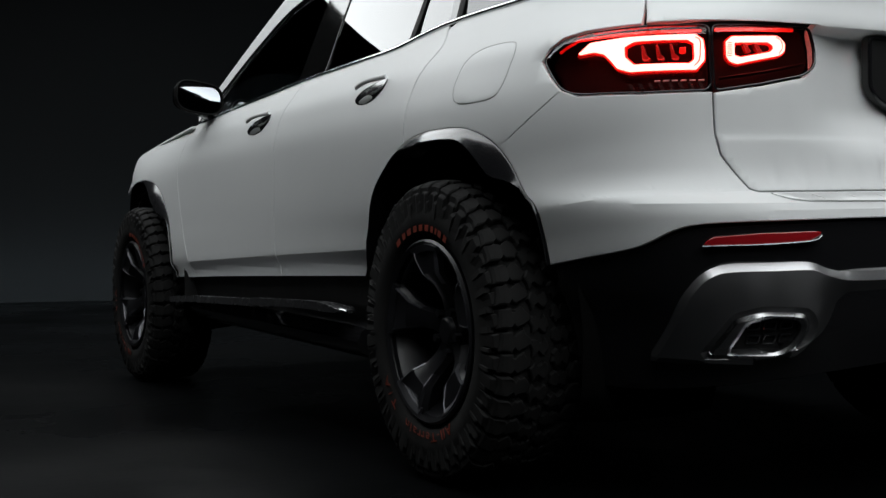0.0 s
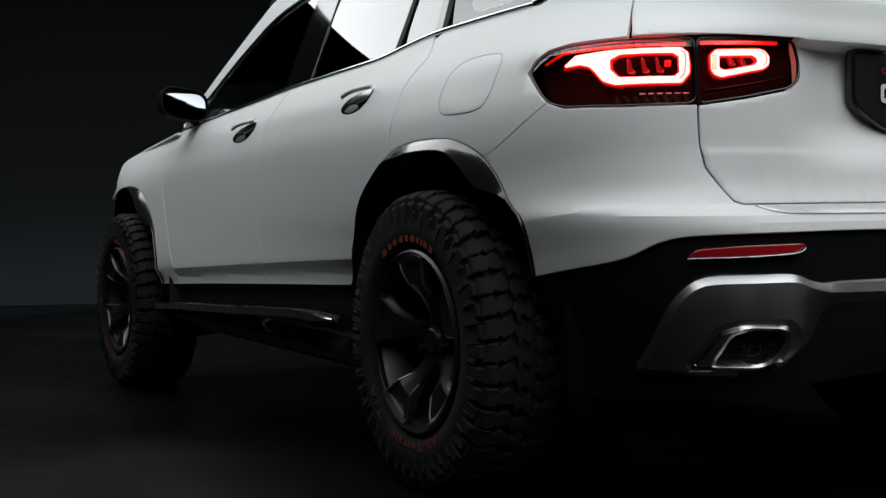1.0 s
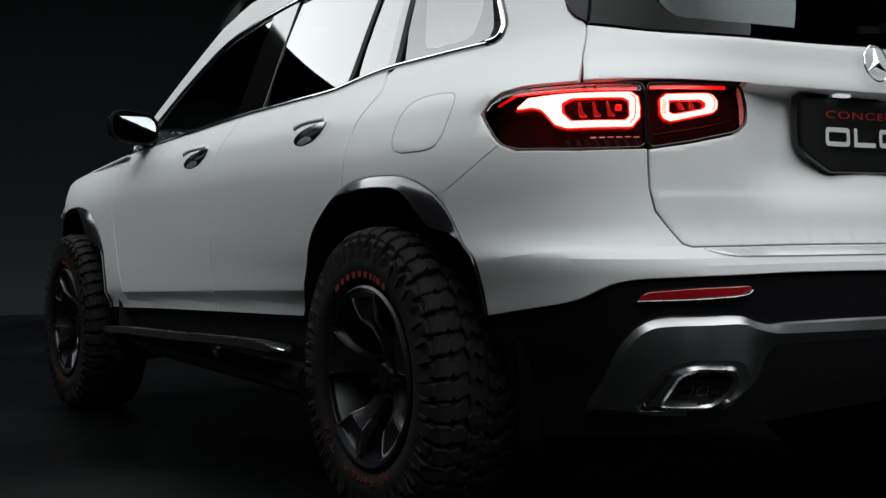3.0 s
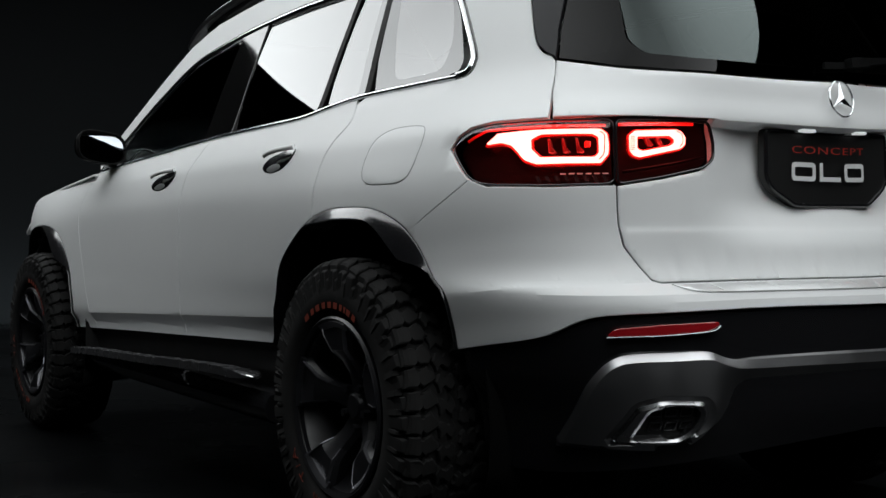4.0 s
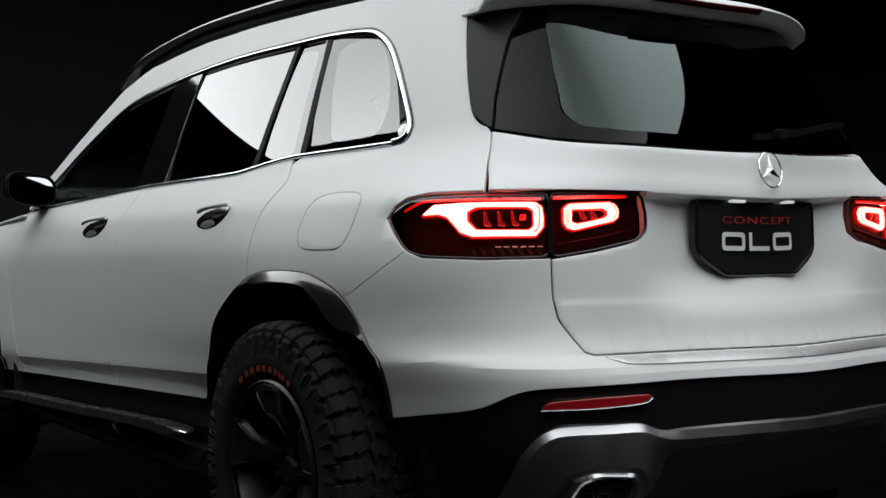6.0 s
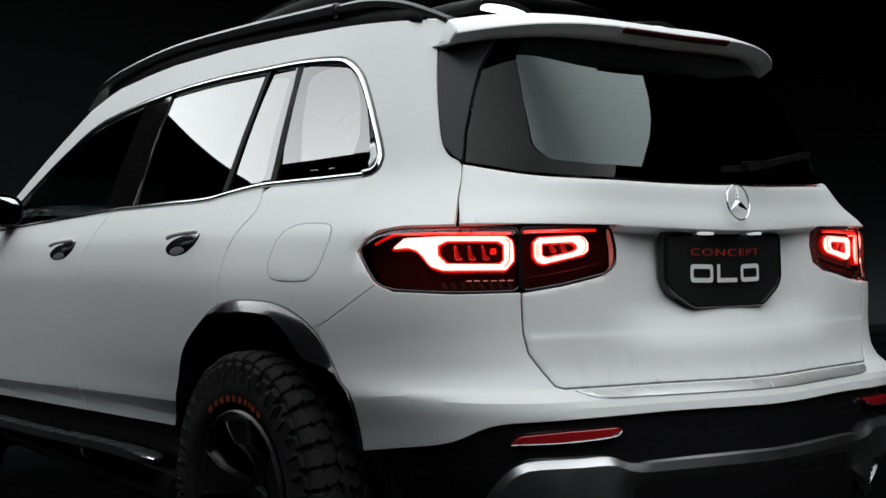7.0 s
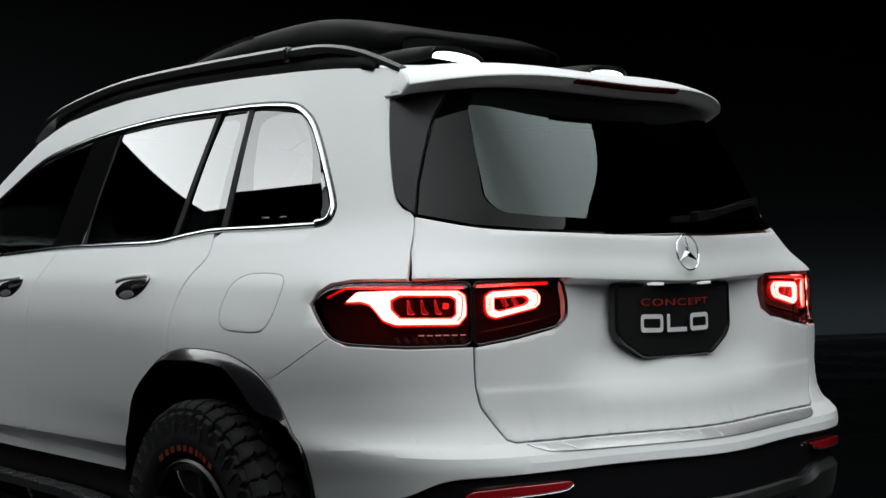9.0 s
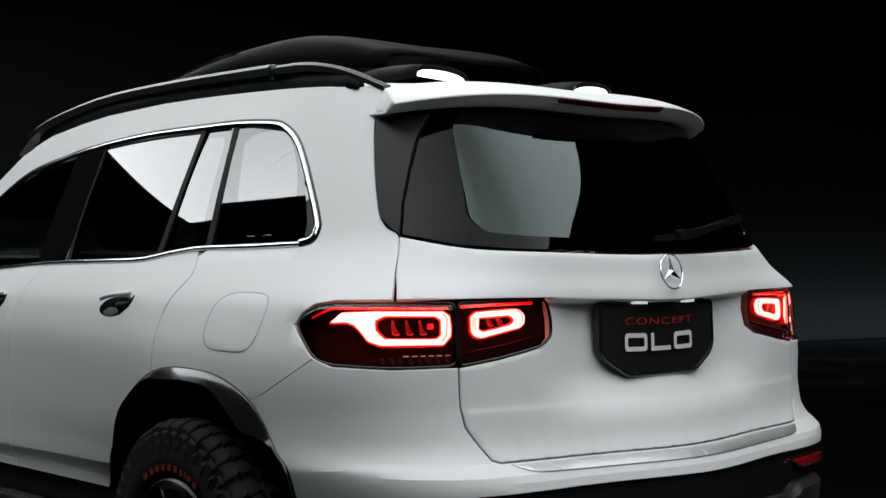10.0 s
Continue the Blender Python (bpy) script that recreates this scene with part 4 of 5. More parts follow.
def arc_text(words, radius, mid, size, mat, parent, name, x, wide=1.0):
    """Letters set round the tyre, tops outwards, reading clockwise; mid: degrees clockwise from the top."""
    data = bpy.data.curves.new("letters", "FONT")
    widths = []
    for ch in words:
        widths.append({"l": 0.26, "i": 0.26, "-": 0.4, "r": 0.40, "T": 0.6, "A": 0.66, " ": 0.3}.get(ch, 0.56) * size * wide * 1.12)
    total = sum(widths)
    at = -total / 2
    verts, faces = [], []
    for ch, w in zip(words, widths):
        data.body, data.size, data.extrude = ch, size, 0.0006
        data.align_x = "CENTER"
        tmp = new("letter", data)
        dg = bpy.context.evaluated_depsgraph_get()
        me = bpy.data.meshes.new_from_object(tmp.evaluated_get(dg))
        a = radians(mid) + (at + w / 2) / radius
        base = len(verts)
        for v in me.vertices:
            t, r = v.co.x * wide, radius + v.co.y
            ang = a + t / radius
            verts.append(Vector((x - v.co.z, -r * math.sin(ang), r * math.cos(ang))))
        faces += [tuple(base + i for i in p.vertices) for p in me.polygons]
        bpy.data.objects.remove(tmp)
        bpy.data.meshes.remove(me)
        at += w
    bpy.data.curves.remove(data)
    return mesh_part(name, verts, faces, mat, parent, smooth=False)


def arc_bars(radius, start, widths, size, mat, parent, x):
    """Plain print bars round the tyre in place of a maker's name."""
    at = start
    verts, faces = [], []
    for w in widths:
        a0, a1 = radians(at), radians(at + w * 0.62)
        base = len(verts)
        for a in (a0, (a0 + a1) / 2, a1):
            for r in (radius, radius + size):
                verts.append(Vector((x, -r * math.sin(a), r * math.cos(a))))
        faces += [(base, base + 1, base + 3, base + 2), (base + 2, base + 3, base + 5, base + 4)]
        at += w
    return mesh_part("side_print", verts, faces, mat, parent, smooth=False)


def build_wheel(car):
    """A wheel round the x axis with its outer face at negative x."""
    rng = random.Random(4)
    wheel = lathe("wheel", [(-0.262, 0.214), (-0.268, 0.226), (-0.262, 0.232), (-0.252, 0.226), (-0.246, 0.214), (-0.20, 0.200), (-0.10, 0.192), (-0.02, 0.215)], RIM, car, "dark alloy wheel with an all-terrain tyre")
    lathe("tyre", [(-0.246, 0.224), (-0.256, 0.236), (-0.266, 0.250), (-0.271, 0.272), (-0.272, 0.292), (-0.266, 0.318), (-0.256, 0.340), (-0.238, 0.357), (-0.20, 0.364), (-0.135, 0.366), (-0.07, 0.364), (-0.032, 0.357), (-0.014, 0.340), (-0.004, 0.318), (0.0, 0.285), (-0.006, 0.25), (-0.02, 0.224)], RUBBER, wheel, "black rubber tyre", n=120)
    arc_bars(0.252, -34, (8.5, 6.5, 8, 7, 7, 7, 5, 3.5, 6.5, 6.5), 0.016, RED_PRINT, wheel, -0.2722)
    arc_text("All-Terrain", 0.250, 177, 0.034, RED_PRINT, wheel, "side_print", -0.2722, 1.35)
    arc_text("T/A", 0.250, 229, 0.034, RED_PRINT, wheel, "side_print", -0.2722, 1.35)
    # tread: shoulder lugs, side biters and two inner rows, staggered
    def lug(pts, r0, r1):
        """A raised lug from an outline of (x, angle) pairs."""
        verts = []
        n = len(pts)
        mid = sum(p[0] for p in pts) / n, sum(p[1] for p in pts) / n
        for r, k in ((r0, 1.0), (r1 - 0.003, 1.0), (r1, 0.86)):
            for x, a in pts:
                x, a = mid[0] + (x - mid[0]) * k, mid[1] + (a - mid[1]) * k
                shrink = r - 0.55 * max(0, abs(x + 0.136) - 0.09) ** 2 / 0.05
                verts.append(Vector((x, shrink * math.sin(a), shrink * math.cos(a))))
        faces = [tuple(range(2 * n, 3 * n))] + [(j * n + i, j * n + (i + 1) % n, (j + 1) * n + (i + 1) % n, (j + 1) * n + i) for j in range(2) for i in range(n)]
        return verts, faces
    def lug_mesh(name, pts, r0, r1):
        v, f = lug(pts, r0, r1)
        me = bpy.data.meshes.new(name)
        me.from_pydata([tuple(q) for q in v], [], f)
        bm = bmesh.new()
        bm.from_mesh(me)
        bmesh.ops.recalc_face_normals(bm, faces=bm.faces)
        bm.to_mesh(me)
        bm.free()
        me.materials.append(RUBBER)
        return me
    N = 44
    d = 2 * math.pi / N
    def uneven(pts):
        """The outline with a wavier edge, different for every sort."""
        out = []
        for i, (x, a) in enumerate(pts):
            x2, a2 = pts[(i + 1) % len(pts)]
            out.append((x + rng.uniform(-0.002, 0.002), a + rng.uniform(-0.05, 0.05) * d))
            out.append(((x + x2) / 2 + rng.uniform(-0.0025, 0.0025), (a + a2) / 2 + rng.uniform(-0.07, 0.07) * d))
        return out
    def sorts(pts, r0, r1):
        return [lug_mesh("tread_block", uneven(pts), r0, r1 - 0.0025 * k) for k in range(3)]
    kinds = []
    for flipx in (0, 1):
        def mx(pts):
            return [((-0.272 - x) if flipx else x, a) for x, a in pts]
        kinds.append((sorts(mx([(-0.262, -0.42 * d), (-0.240, -0.46 * d), (-0.230, -0.22 * d), (-0.222, -0.44 * d), (-0.200, -0.38 * d), (-0.186, -0.16 * d), (-0.190, 0.14 * d), (-0.205, 0.44 * d), (-0.222, 0.34 * d), (-0.230, 0.18 * d), (-0.240, 0.40 * d), (-0.262, 0.36 * d)]), 0.345, 0.3805), 0.5 * flipx * d))
        kinds.append((sorts(mx([(-0.182, -0.44 * d), (-0.168, -0.22 * d), (-0.152, -0.42 * d), (-0.139, -0.20 * d), (-0.141, 0.16 * d), (-0.152, 0.38 * d), (-0.164, 0.12 * d), (-0.180, 0.36 * d), (-0.190, 0.06 * d)]), 0.355, 0.3805), (0.3 + 0.5 * flipx) * d))
    kinds += [(sorts([(-0.270, -0.34 * d), (-0.255, -0.38 * d), (-0.255, 0.26 * d), (-0.270, 0.20 * d)], 0.318, 0.368), 0.0),
              (sorts([(-0.272, -0.14 * d), (-0.258, -0.20 * d), (-0.258, 0.20 * d), (-0.272, 0.10 * d)], 0.312, 0.350), 0.5 * d)]
    for k in range(N):
        for meshes, shift in kinds:
            ob = new("tread_block", rng.choice(meshes))
            ob.parent = wheel
            ob.matrix_basis = Matrix.Rotation(k * d + shift + rng.uniform(-0.006, 0.006), 4, "X")
    # five broad spokes, each flaring to the rim, with machined flanks
    for k in range(5):
        a = 2 * math.pi * k / 5 - radians(4)
        def at(x, r, w):
            """x depth, radius, sideways."""
            p = Vector((x, w, r))
            return Matrix.Rotation(a, 4, "X") @ p
        def solid(name, rows, mat):
            verts, faces = [], []
            for ring in rows:
                verts += [at(*q) for q in ring]
            m = len(rows[0])
            for i in range(len(rows) - 1):
                for j in range(m):
                    faces.append((i * m + j, i * m + (j + 1) % m, (i + 1) * m + (j + 1) % m, (i + 1) * m + j))
            faces += [tuple(range(m)), tuple(range((len(rows) - 1) * m, len(rows) * m))]
            return mesh_part(name, verts, faces, mat, wheel, angle=20)
        rows = []
        for r, w, x, dz in ((0.040, 0.030, -0.196, 0.05), (0.085, 0.026, -0.208, 0.05), (0.120, 0.029, -0.228, 0.055), (0.145, 0.042, -0.250, 0.06), (0.185, 0.064, -0.261, 0.06), (0.214, 0.074, -0.262, 0.05)):
            ridge = 0.012 * (1 - abs(r - 0.13) / 0.1)
            rows.append([(x + dz, r, -w * 0.70), (x + 0.022, r, -w), (x + 0.002, r, -w * 0.80), (x - ridge * 0.2 + 0.010 * (r > 0.15), r, -w * 0.30), (x - ridge * 0.2 + 0.010 * (r > 0.15), r, w * 0.30), (x + 0.002, r, w * 0.80), (x + 0.022, r, w), (x + dz, r, w * 0.70)])
        solid("spoke", rows, RIM)
        # thin machined edges along both flanks
        for way in (-1, 1):
            rows = []
            for r, w, x in ((0.118, 0.028, -0.226), (0.145, 0.042, -0.250), (0.185, 0.064, -0.261), (0.213, 0.074, -0.262)):
                rows.append([(x + 0.006, r, way * w * 0.78), (x - 0.0008, r, way * w * 0.80), (x - 0.0002, r, way * (w * 0.80 + 0.0026)), (x + 0.010, r, way * (w * 0.80 + 0.0040))])
            solid("machined_edge", rows, BRIGHT)
        # bright chamfer where the spoke meets the rim
        rows = []
        for q in range(-6, 7):
            g = q / 6 * 0.32
            rows.append([(-0.252, 0.203 * math.cos(g), 0.203 * math.sin(g)), (-0.258, 0.203 * math.cos(g), 0.203 * math.sin(g)), (-0.267, 0.218 * math.cos(g), 0.218 * math.sin(g)), (-0.255, 0.219 * math.cos(g), 0.219 * math.sin(g))])
        solid("spoke_end", rows, BRIGHT)
        # wheel bolt
        b = Matrix.Rotation(a + math.pi / 5, 4, "X") @ Matrix.Translation((-0.205, 0, 0.055)) @ Matrix.Rotation(radians(90), 4, "Y")
        bm = bmesh.new()
        bmesh.ops.create_cone(bm, cap_ends=True, segments=6, radius1=0.011, radius2=0.010, depth=0.02, matrix=b)
        part("wheel_bolt", bm, RIM, wheel)
    lathe("hub", [(-0.15, 0.07), (-0.19, 0.068), (-0.198, 0.050), (-0.200, 0.036), (-0.210, 0.032), (-0.213, 0.028), (-0.214, 0.0)], RIM, wheel, n=40)
    lathe("brake_disc", [(-0.11, 0.06), (-0.125, 0.06), (-0.125, 0.165), (-0.10, 0.165), (-0.10, 0.06)], BRIGHT, wheel, n=48)
    # added black disc in place of the shade behind the spokes
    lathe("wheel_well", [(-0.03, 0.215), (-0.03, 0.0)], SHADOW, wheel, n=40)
    return wheel


# ---- fittings ----
def build_fittings(car, rear_door, front_door, quarter):
    # door handles; the scoop's shade is painted as black patches, its lighter bowl grey
    for door, s0, s1, z in ((rear_door, -0.515, -0.325, 1.042), (front_door, -1.425, -1.205, 1.034)):
        w = s1 - s0
        cup = panel("handle_cup", rounded([(s0, z - 0.008), (s0 + 0.2 * w, z + 0.016), (s0 + 0.7 * w, z + 0.032), (s1, z + 0.034), (s1 - 0.03 * w, z + 0.002), (s0 + 0.72 * w, z - 0.026), (s0 + 0.4 * w, z - 0.034), (s0 + 0.12 * w, z - 0.026)], 0.02, 4), BLACK, door, "flat black patch for the shaded handle recess", off=0.0012, thick=0.004, step=0.03, gap=0, lip=0.003, drop=0.001)
        shell_low = panel("handle_scoop", rounded([(s0 + 0.16 * w, z - 0.022), (s0 + 0.34 * w, z - 0.006), (s0 + 0.56 * w, z - 0.006), (s0 + 0.70 * w, z - 0.020), (s0 + 0.42 * w, z - 0.033)], 0.02, 4), BOWL, door, "flat grey patch for the lighter bowl under the handle", off=0.0025, thick=0.002, step=0.03, gap=0, lip=0.003, drop=0.001)
        pts = [full(s0 + 0.02 * w, z - 0.004), full(s0 + 0.25 * w, z + 0.010), full(s0 + 0.6 * w, z + 0.020), full(s1 - 0.02 * w, z + 0.028)]
        nor = Vector((-1, 0, 0.1)).normalized()
        path = flow([p + nor * o for p, o in zip(pts, (0.004, 0.022, 0.026, 0.006))], 5)
        handle = sweep("handle", [Vector(p) + Vector((-0.001, 0, 0.008)) for p in path[5:]], [(0.006 * math.cos(2 * math.pi * k / 10), 0.0075 * math.sin(2 * math.pi * k / 10)) for k in range(10)], PAINT, door, "white pull handle over a black patch")
        twin_door = [o for o in scene.objects if o.data == door.data and o is not door][0]
        for o in (cup, shell_low, handle):
            flip(o, twin_door)
    # fuel flap in the quarter panel
    o = rounded([(0.034, 0.990), (0.052, 0.944), (0.139, 0.941), (0.158, 0.965), (0.158, 1.070), (0.141, 1.083), (0.072, 1.085), (0.040, 1.060)], 0.03, 4)
    ring = strip("flap_joint", o, SHADOW, quarter, "dark joint round the fuel flap", width=0.0010, high=0.0003, off=0.0001, closed=True)
    panel("fuel_flap", inset(o, 0.002), PAINT, quarter, off=0.0004, thick=0.002, step=0.02, gap=0, lip=0.002, drop=0.0004)
    # door mirror
    def mirror_shell(u, v):
        a = 2 * math.pi * u
        k = math.sin(math.pi * (0.06 + 0.94 * v) / 2) ** 0.6
        cx, cz = math.cos(a), math.sin(a)
        sq = (abs(cx) ** 3.2 + abs(cz) ** 3.2) ** (-1 / 3.2)
        return Vector((-0.898 + 0.100 * cx * sq * k, 2.10 - 0.15 * v, 1.205 + 0.066 * cz * sq * k - 0.012 * cx))
    cap = grid_part("door_mirror", mirror_shell, steps(0, 1, 32), steps(0, 1, 12), DULL, car, "black door mirror", thick=0.006)
    def glass_point(u, v):
        a = 2 * math.pi * u
        cx, cz = math.cos(a), math.sin(a)
        sq = (abs(cx) ** 3.2 + abs(cz) ** 3.2) ** (-1 / 3.2) * v
        x, z = 0.089 * cx * sq, 0.057 * cz * sq
        return Vector((-0.898 + x, 1.990 - 0.40 * x - 0.085 * z + 0.4 * x * x + 0.9 * z * z, 1.205 + z - 0.012 * cx * v))
    glass = grid_part("mirror_glass", glass_point, steps(0, 1, 32), steps(0.02, 1, 5), MIRROR, cap, thick=0)
    stalk = sweep("mirror_foot", flow([(-0.775, 2.06, 1.118), (-0.80, 2.05, 1.135), (-0.86, 2.05, 1.155)], 4), [(0.045 * math.cos(2 * math.pi * k / 12), 0.016 * math.sin(2 * math.pi * k / 12)) for k in range(12)], TRIM, cap, up=Vector((0, 0, 1)))
    twin = flip(cap)
    flip(glass, twin), flip(stalk, twin)
    # plate with its red and white print
    out = rounded([(-0.228, 0.090), (0.228, 0.090), (0.235, 0.076), (0.235, -0.026), (0.212, -0.052), (0.135, -0.090), (-0.135, -0.090), (-0.212, -0.052), (-0.235, -0.026), (-0.235, 0.076)], 0.014, 4)
    base = pose(-0.010, -0.764, 0.968, 0) @ Matrix.Diagonal((1.07, 1, 1, 1))
    def flat(outline, y0, y1, m):
        n = len(outline)
        v = [m @ Vector((x, y, z)) for y, ring in ((y1, outline), (y0 + 0.002, outline), (y0, inset(outline, 0.002))) for x, z in ring]
        f = [tuple(range(2 * n, 3 * n))] + [(j * n + i, j * n + (i + 1) % n, (j + 1) * n + (i + 1) % n, (j + 1) * n + i) for j in range(2) for i in range(n)]
        return v, f
    v, f = flat(out, -0.004, 0.014, base)
    plate = mesh_part("show_plate", v, f, PLATE_BLACK, car, "matt black show plate with red and white print", angle=25)
    n = len(out)
    rim = inset(out, 0.010)
    ring_v = [base @ Vector((x, y, z)) for x, z, y in [(*p, -0.004) for p in out] + [(*p, -0.008) for p in inset(out, 0.003)] + [(*p, -0.008) for p in inset(out, 0.008)] + [(*p, -0.003) for p in rim]]
    mesh_part("plate_frame", ring_v, [(j * n + i, j * n + (i + 1) % n, (j + 1) * n + (i + 1) % n, (j + 1) * n + i) for j in range(3) for i in range(n)], TRIM, plate, angle=40)
    data = bpy.data.curves.new("letters", "FONT")
    data.body, data.size, data.extrude, data.align_x = "CONCEPT", 0.040, 0.0006, "CENTER"
    data.space_character = 1.12
    data.offset = -0.0005
    tmp = new("letters", data)
    me = bpy.data.meshes.new_from_object(tmp.evaluated_get(bpy.context.evaluated_depsgraph_get()))
    bpy.data.objects.remove(tmp)
    wide = max(q.co.x for q in me.vertices) - min(q.co.x for q in me.vertices)
    for q in me.vertices:
        q.co = base @ Vector((q.co.x * 0.262 / wide - 0.013, -0.0066 - q.co.z, 0.037 + q.co.y * 0.62))
    me.materials.append(RED_LETTER)
    word = new("plate_word", me)
    word.parent = plate
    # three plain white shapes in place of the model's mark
    for x0, x1, kind in ((-0.145, -0.063, "ring"), (-0.049, 0.023, "angle"), (0.037, 0.119, "ring")):
        zt, zb, w = 0.016, -0.028, 0.011
        if kind == "ring":
            o = rounded([(x0, zt), (x1, zt), (x1, zb), (x0, zb)], 0.012, 4)
            i_ = rounded([(x0 + w, zt - w), (x1 - w, zt - w), (x1 - w, zb + w), (x0 + w, zb + w)], 0.005, 4)
            m = len(o)
            v = [base @ Vector((x, -0.0056, z)) for x, z in o] + [base @ Vector((x, -0.0056, z)) for x, z in i_]
            f = [(k, (k + 1) % m, m + (k + 1) % m, m + k) for k in range(m)]
        else:
            o = [(x0, zt), (x0 + w, zt), (x0 + w, zb + w), (x1, zb + w), (x1, zb), (x0, zb)]
            v = [base @ Vector((x, -0.0056, z)) for x, z in o]
            f = [tuple(range(6))]
        mesh_part("plate_mark", v, f, WHITE_PRINT, plate, smooth=False)
    for x in (-0.105, 0.105):
        part("plate_lamp", block(0.050, 0.016, 0.006, pose(x, -0.768, 1.058), 0.002), PLATE_LED, car, "small white plate lamp")
    # round badge on the tailgate: a ring with three plain blades
    bm = bmesh.new()
    R, r = 0.044, 0.0024
    grid = [[bm.verts.new(((R + r * math.cos(b)) * math.cos(a), (R + r * math.cos(b)) * math.sin(a), 1.2 * r * math.sin(b))) for b in [2 * math.pi * j / 8 for j in range(8)]] for a in [2 * math.pi * i / 40 for i in range(40)]]
    for i in range(40):
        for j in range(8):
            bm.faces.new((grid[i][j], grid[(i + 1) % 40][j], grid[(i + 1) % 40][(j + 1) % 8], grid[i][(j + 1) % 8]))
    nb = normal_at(gate_skin, S0, 1.133)
    place = Matrix.Translation(full(S0, 1.133) + nb * 0.013 + Vector((-0.012, -0.004, 0))) @ nb.to_track_quat("Z", "Y").to_matrix().to_4x4()
    place = Matrix.Translation(place.translation) @ Matrix.Rotation(radians(90) - math.asin(nb.z), 4, "X")
    badge = part("badge", bm, CHROME, car, "polished ring badge")
    badge.data.transform(place)
    for k in range(3):
        a = radians(90 + 120 * k)
        bm = bmesh.new()
        c, t, l, q = (Vector((math.cos(a + d) * rad, math.sin(a + d) * rad, h)) for d, rad, h in ((0, 0.0, 0.008), (0, 0.043, 0.001), (1.05, 0.010, 0.0), (-1.05, 0.010, 0.0)))
        vs = [bm.verts.new(p) for p in (c, t, l, q)]
        for f in ((0, 1, 2), (0, 3, 1), (1, 3, 2), (0, 2, 3)):
            bm.faces.new([vs[i] for i in f])
        part("badge_blade", bm, CHROME, badge, smooth=False).data.transform(place)
    # tail wiper
    wipe = sweep("wiper", flow([full(1.30, 1.225) + Vector((0, -0.030, 0)), full(1.42, 1.232) + Vector((0, -0.034, 0)), full(1.72, 1.252) + Vector((0, -0.022, 0))], 5), [(-0.010, -0.008), (0.010, -0.008), (0.008, 0.008), (-0.008, 0.008)], DULL, car, "black tail wiper arm", scales=[1.3, 1.5, 1.5, 1.3, 1.2, 1.1, 1.0, 0.9, 0.8, 0.7, 0.6])
    sweep("wiper_blade", flow([full(1.22, 1.215) + Vector((0, -0.014, 0)), full(1.45, 1.228) + Vector((0, -0.014, 0)), full(1.78, 1.258) + Vector((0, -0.014, 0))], 5), [(-0.005, -0.006), (0.005, -0.006), (0.003, 0.010), (-0.003, 0.010)], DULL, wipe)


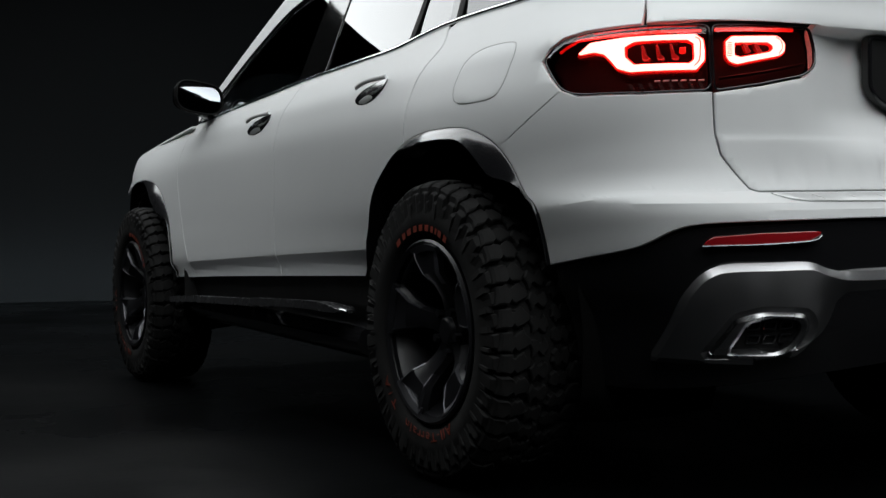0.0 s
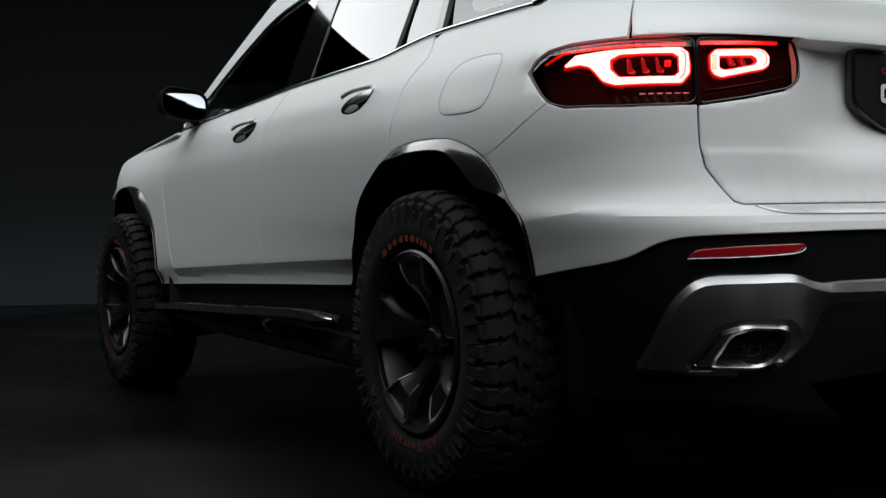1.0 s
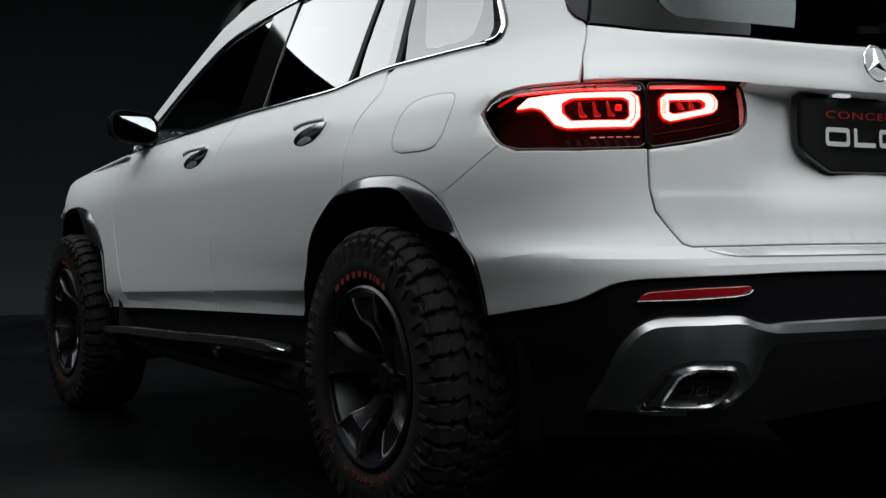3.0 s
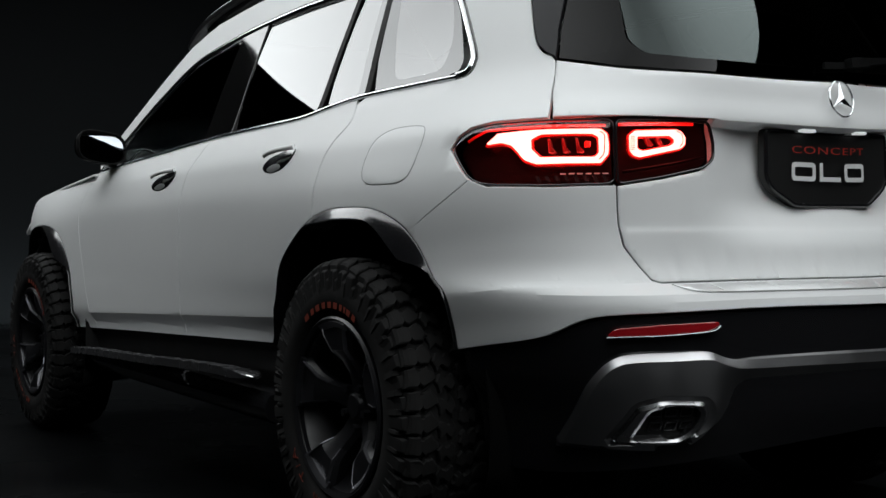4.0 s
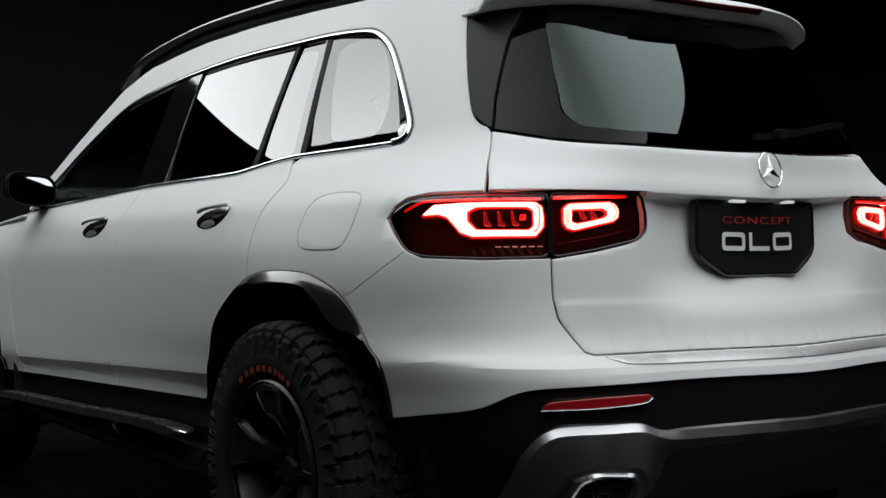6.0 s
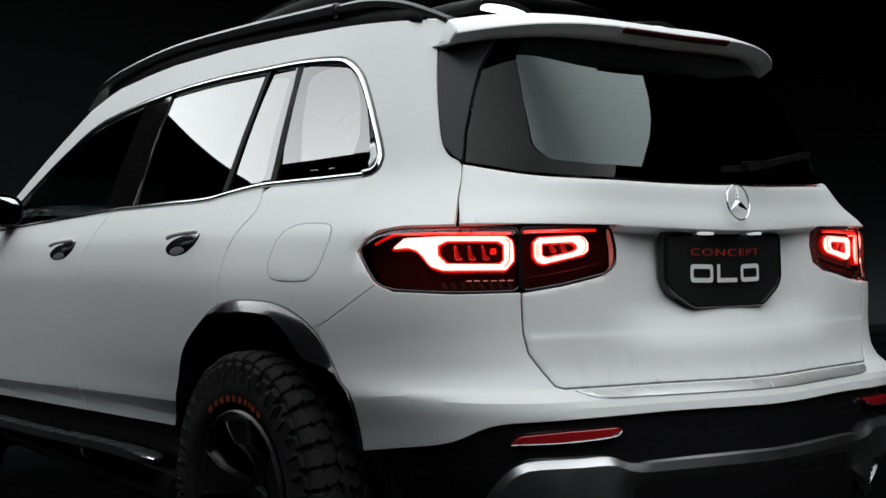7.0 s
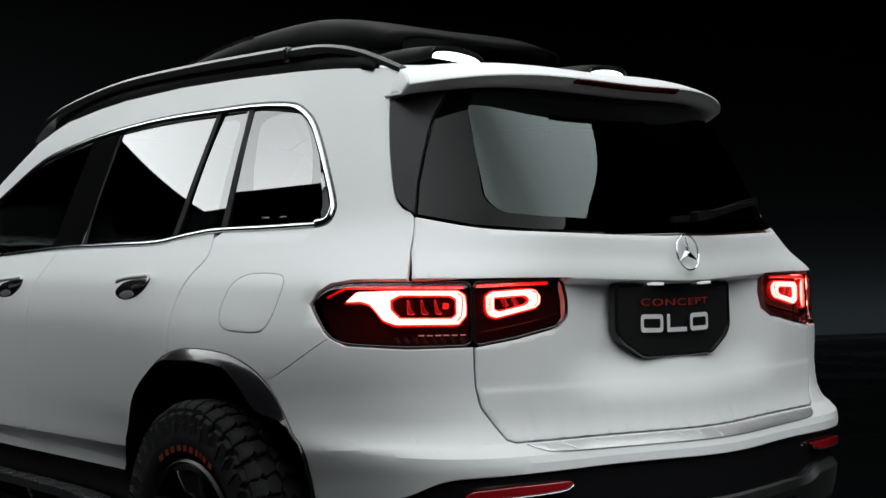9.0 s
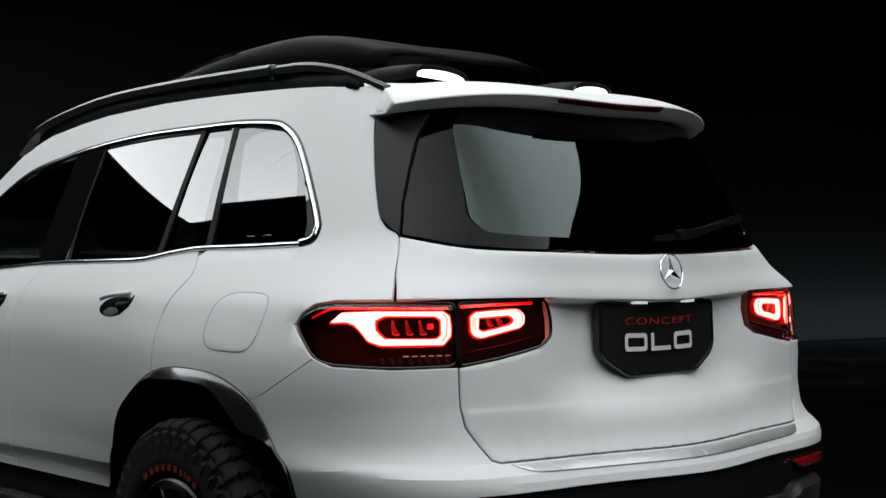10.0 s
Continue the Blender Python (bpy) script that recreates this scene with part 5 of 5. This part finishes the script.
# ---- roof ----
def build_roof(car):
    # spoiler: a wing that carries the roof on past the tail pane
    def tip(u):
        e = abs(u)
        return Vector((0.608 * u, -0.43 - 0.19 * (1 - e ** 4), 1.574 - 0.044 * e ** 3))
    def wing(u, v):
        """u across, v from the roof (0) over the trailing edge (0.6) and the rear face to the underside (1)."""
        root, end = roof_point(u, -0.327) + Vector((0, 0, 0.001)), tip(u)
        tall = 0.031 - 0.007 * abs(u) ** 3
        if v <= 0.6:
            t = v / 0.6
            p = root.lerp(end, t)
            p.z = root.z + (end.z - root.z) * (0.35 * t + 0.65 * t ** 3)
            return p
        if v <= 0.78:
            q = (v - 0.6) / 0.18
            return end + Vector((0, -0.004 * math.sin(math.pi * min(1, q * 3)) + 0.032 * q ** 1.4, -tall * q))
        q = (v - 0.78) / 0.22
        return end + Vector((-0.02 * u * q, 0.032 + 0.10 * q, -tall + 0.008 * q))
    us = [math.sin(math.pi / 2 * k / 18) for k in range(-18, 19)]
    vs = steps(0, 0.54, 9) + [0.57, 0.59, 0.60, 0.61, 0.63, 0.66, 0.70, 0.74, 0.77, 0.79, 0.81, 0.85, 0.92, 1.0]
    spoiler = grid_part("spoiler", wing, us, vs, PAINT, car, "satin white roof spoiler", thick=0.006, angle=50)
    def cheek(t, v):
        top = wing(-1.0, 0.6 * t)
        low = Vector((-0.584, -0.326, 1.512)).lerp(wing(-1.0, 0.78), t) + Vector((-0.003, 0, 0.006)) * math.sin(math.pi * t)
        return top.lerp(low, v) + Vector((-0.004, 0, 0)) * math.sin(math.pi * v) * (1 - t)
    flip(grid_part("spoiler_cheek", cheek, steps(0, 1, 12), steps(0, 1, 6), PAINT, spoiler, thick=0.006))
    stop = grid_part("stop_lamp", lambda u, v: wing(u, v) + Vector((0, -0.002, 0)), steps(-0.37, 0.37, 14), (0.625, 0.645, 0.665, 0.685), STOP_RED, spoiler, "dark red high stop lamp", thick=0.004)
    sweep("stop_lamp_lip", [wing(u, 0.69) + Vector((0, -0.003, 0)) for u in steps(-0.38, 0.38, 16)], [(-0.002, -0.0015), (0.002, -0.0015), (0.002, 0.0015), (-0.002, 0.0015)], PAINT, spoiler)
    under = grid_part("spoiler_underside", lambda u, v: wing(u, v) + Vector((0, 0.002, -0.003)), [0.9 * u for u in us], steps(0.84, 1.0, 5), BLACK, spoiler, "gloss black spoiler underside", thick=0.010)
    # rails along the roof sides
    rail = flow([(-0.60, 1.78, 1.600), (-0.585, 1.68, 1.665), (-0.575, 1.50, 1.706), (-0.570, 1.11, 1.733), (-0.572, 0.65, 1.722), (-0.575, 0.16, 1.695), (-0.575, 0.10, 1.690)], 5)
    prof = [(-0.020, -0.014), (0.020, -0.014), (0.022, 0.004), (0.012, 0.014), (-0.012, 0.014), (-0.022, 0.004)]
    main = sweep("roof_rail", rail, prof, RAIL, car, "dark anodised roof rail", scales=[0.5, 0.7, 0.85] + [1.0] * (len(rail) - 3), angle=25)
    aft = flow([(-0.575, 0.09, 1.688), (-0.572, -0.05, 1.677), (-0.562, -0.19, 1.645), (-0.545, -0.335, 1.586)], 5)
    tail = sweep("rail_tail", aft, [(u * 0.85, v * 0.8) for u, v in prof], RAIL, main, scales=[1 - 0.25 * ease(0.5, 1.0, i / (len(aft) - 1)) for i in range(len(aft))])
    clamp = part("rail_joint", block(0.047, 0.020, 0.042, pose(-0.575, 0.10, 1.682, -12), 0.006), TRIM, main)
    web = grid_part("rail_web", lambda y, v: Vector((-0.585 + 0.01 * v, y, (top_z(y) - 0.005) * (1 - v) + v * (ramp([(-0.28, 1.600), (-0.16, 1.652), (0.1, 1.678), (0.65, 1.715), (1.11, 1.725), (1.5, 1.70), (1.7, 1.65)], y)))), steps(-0.26, 1.66, 28), steps(0, 1, 2), DULL, main, "black rail foot", thick=0.02)
    twin = flip(main)
    for o in (tail, clamp, web):
        flip(o, twin)
    # flat cargo box with a ridge and a long handle slot
    def box(u, v):
        y = -0.10 + 1.40 * v
        w = 0.44 * ramp([(0, 0.80), (0.15, 0.95), (0.5, 1.0), (0.85, 0.92), (1.0, 0.72)], v)
        h = ramp([(0.0, 0.060), (0.12, 0.106), (0.28, 0.134), (0.50, 0.113), (0.75, 0.074), (1.0, 0.020)], v)
        a = math.pi * u
        cx, cz = -math.cos(a), math.sin(a)
        x = w * (abs(cx) ** 0.45) * (1 if cx > 0 else -1)
        return Vector((x, y, roof_point(0, y).z + 0.035 + h * cz ** 0.5))
    cargo = grid_part("cargo_box", box, steps(0, 1, 28), steps(0, 1, 24), BOX, car, "matt dark grey roof box", thick=0.01, angle=40)
    slot = sweep("box_handle", [box(0.16, v) + Vector((-0.001, 0, 0)) for v in steps(0.46, 0.84, 12)], [(-0.004, -0.008), (0.004, -0.008), (0.003, 0.008), (-0.003, 0.008)], TRIM, cargo, "long grip along the box")
    flip(slot)
    # work lamps at the rear of the roof
    for x in (-0.325, 0.325):
        y, z = -0.30, roof_point(0.52, -0.30).z + 0.002
        def pod(u, v):
            a = math.pi * u
            return Vector((x + 0.098 * -math.cos(a) * (1 + 0.5 * v), y + 0.34 * v, z - 0.012 * v + (0.043 + 0.02 * math.sin(math.pi * v)) * math.sin(a) ** 0.6))
        body = grid_part("roof_lamp", pod, steps(0, 1, 20), steps(0, 1, 8), DULL, car, "black roof lamp with a white light", thick=0.006)
        n = 20
        face = [Vector((x + 0.086 * -math.cos(math.pi * k / n), y + 0.004, z + 0.004 + 0.025 * math.sin(math.pi * k / n) ** 0.6)) for k in range(n + 1)]
        mesh_part("lamp_face", face, [tuple(range(n + 1))], LAMP_WHITE, body, "bright white lamp face", smooth=False)
        rim = [Vector((x + 0.094 * -math.cos(math.pi * k / n), y + 0.000, z + 0.002 + 0.039 * math.sin(math.pi * k / n) ** 0.6)) for k in range(n + 1)]
        sweep("lamp_rim", rim, [(-0.002, -0.002), (0.002, -0.002), (0.002, 0.002), (-0.002, 0.002)], TRIM, body, up=Vector((0, 1, 0)))


# The skin above is drawn on a plain draft; these polynomials in (|x|, y, z) give the car its true stance, alike on both sides.
TRUE_X = [1.1902, -0.2522, 0.1274, 0.0056, 0.2814, -0.0712, 0.0384, -0.0148, 0.0915,
        -0.0037, -1.4287, 0.3171, -0.1294, -0.6299, -0.0094, 0.0559, 2.2591, -0.0965,
        0.3159, -1.0489]
TRUE_Y = [1.0179, 0.1319, -0.0707, -0.0200, 0.0012, 1.9921, 0.1142, -0.0775, -0.0142,
        -0.0820, -0.0820, -0.0232, -0.0070, -0.0718, -0.0002, 0.9111, 0.1644, 0.0277,
        0.2736, 0.1473, -0.0759, -1.4816, -0.2712, -0.1217, 0.5919]
TRUE_Z = [0.9770, 0.5589, 0.0181, -0.0073, -0.0007, -0.0215, -0.0421, 0.0160, -0.0073,
        -0.0242, 0.0047, -0.0048, -0.0063, 0.0050, 0.0104, 0.1150, 0.1865, -0.0190,
        0.0138, 0.0276, 0.0258, -0.2445, -0.1633, -0.0134, 0.1378]


def true_shape(co):
    """Draft points (n, 3) to their true places."""
    a, b, c = np.abs(co[:, 0]), (co[:, 1] - 1) / 2, (co[:, 2] - 1) / 0.6
    def powers(xs, deg):
        return np.stack([a ** i * b ** j * c ** k for i in xs for j in range(deg + 1) for k in range(deg + 1) if i + j + k <= deg], 1)
    across, other = powers(range(4), 3), powers((0, 2, 3, 4), 4)
    return np.stack([co[:, 0] * (across @ TRUE_X), other @ TRUE_Y, other @ TRUE_Z], 1)


def settle(car):
    for ob in car.children_recursive:
        if ob.type != "MESH":
            continue
        flipped = ob.matrix_basis.determinant() < 0
        me = ob.data.copy()
        me.transform(ob.matrix_basis)
        if flipped:
            me.flip_normals()
        ob.matrix_basis = Matrix()
        co = np.empty(3 * len(me.vertices))
        me.vertices.foreach_get("co", co)
        me.vertices.foreach_set("co", true_shape(co.reshape(-1, 3)).ravel())
        me.update()
        ob.data = me


def build_car():
    car = new("car")
    tagged(car, "satin white off-road estate car with red tail lamps", "car")
    rear_door, front_door, quarter = build_body(car)
    build_windows(car)
    build_lamps(car)
    build_lower(car)
    build_fittings(car, rear_door, front_door, quarter)
    build_roof(car)
    settle(car)
    wheel = build_wheel(car)
    wheel.matrix_basis = pose(-0.665, 0, 0.38)
    for x, y, turn, roll in ((-0.665, 2.83, 0, 33), (0.665, 0, 180, 12), (0.665, 2.83, 180, 50)):
        copy_thing(wheel, pose(x, y, 0.38, 0, 0, turn) @ pose(0, 0, 0, roll))
    return car


build_car()
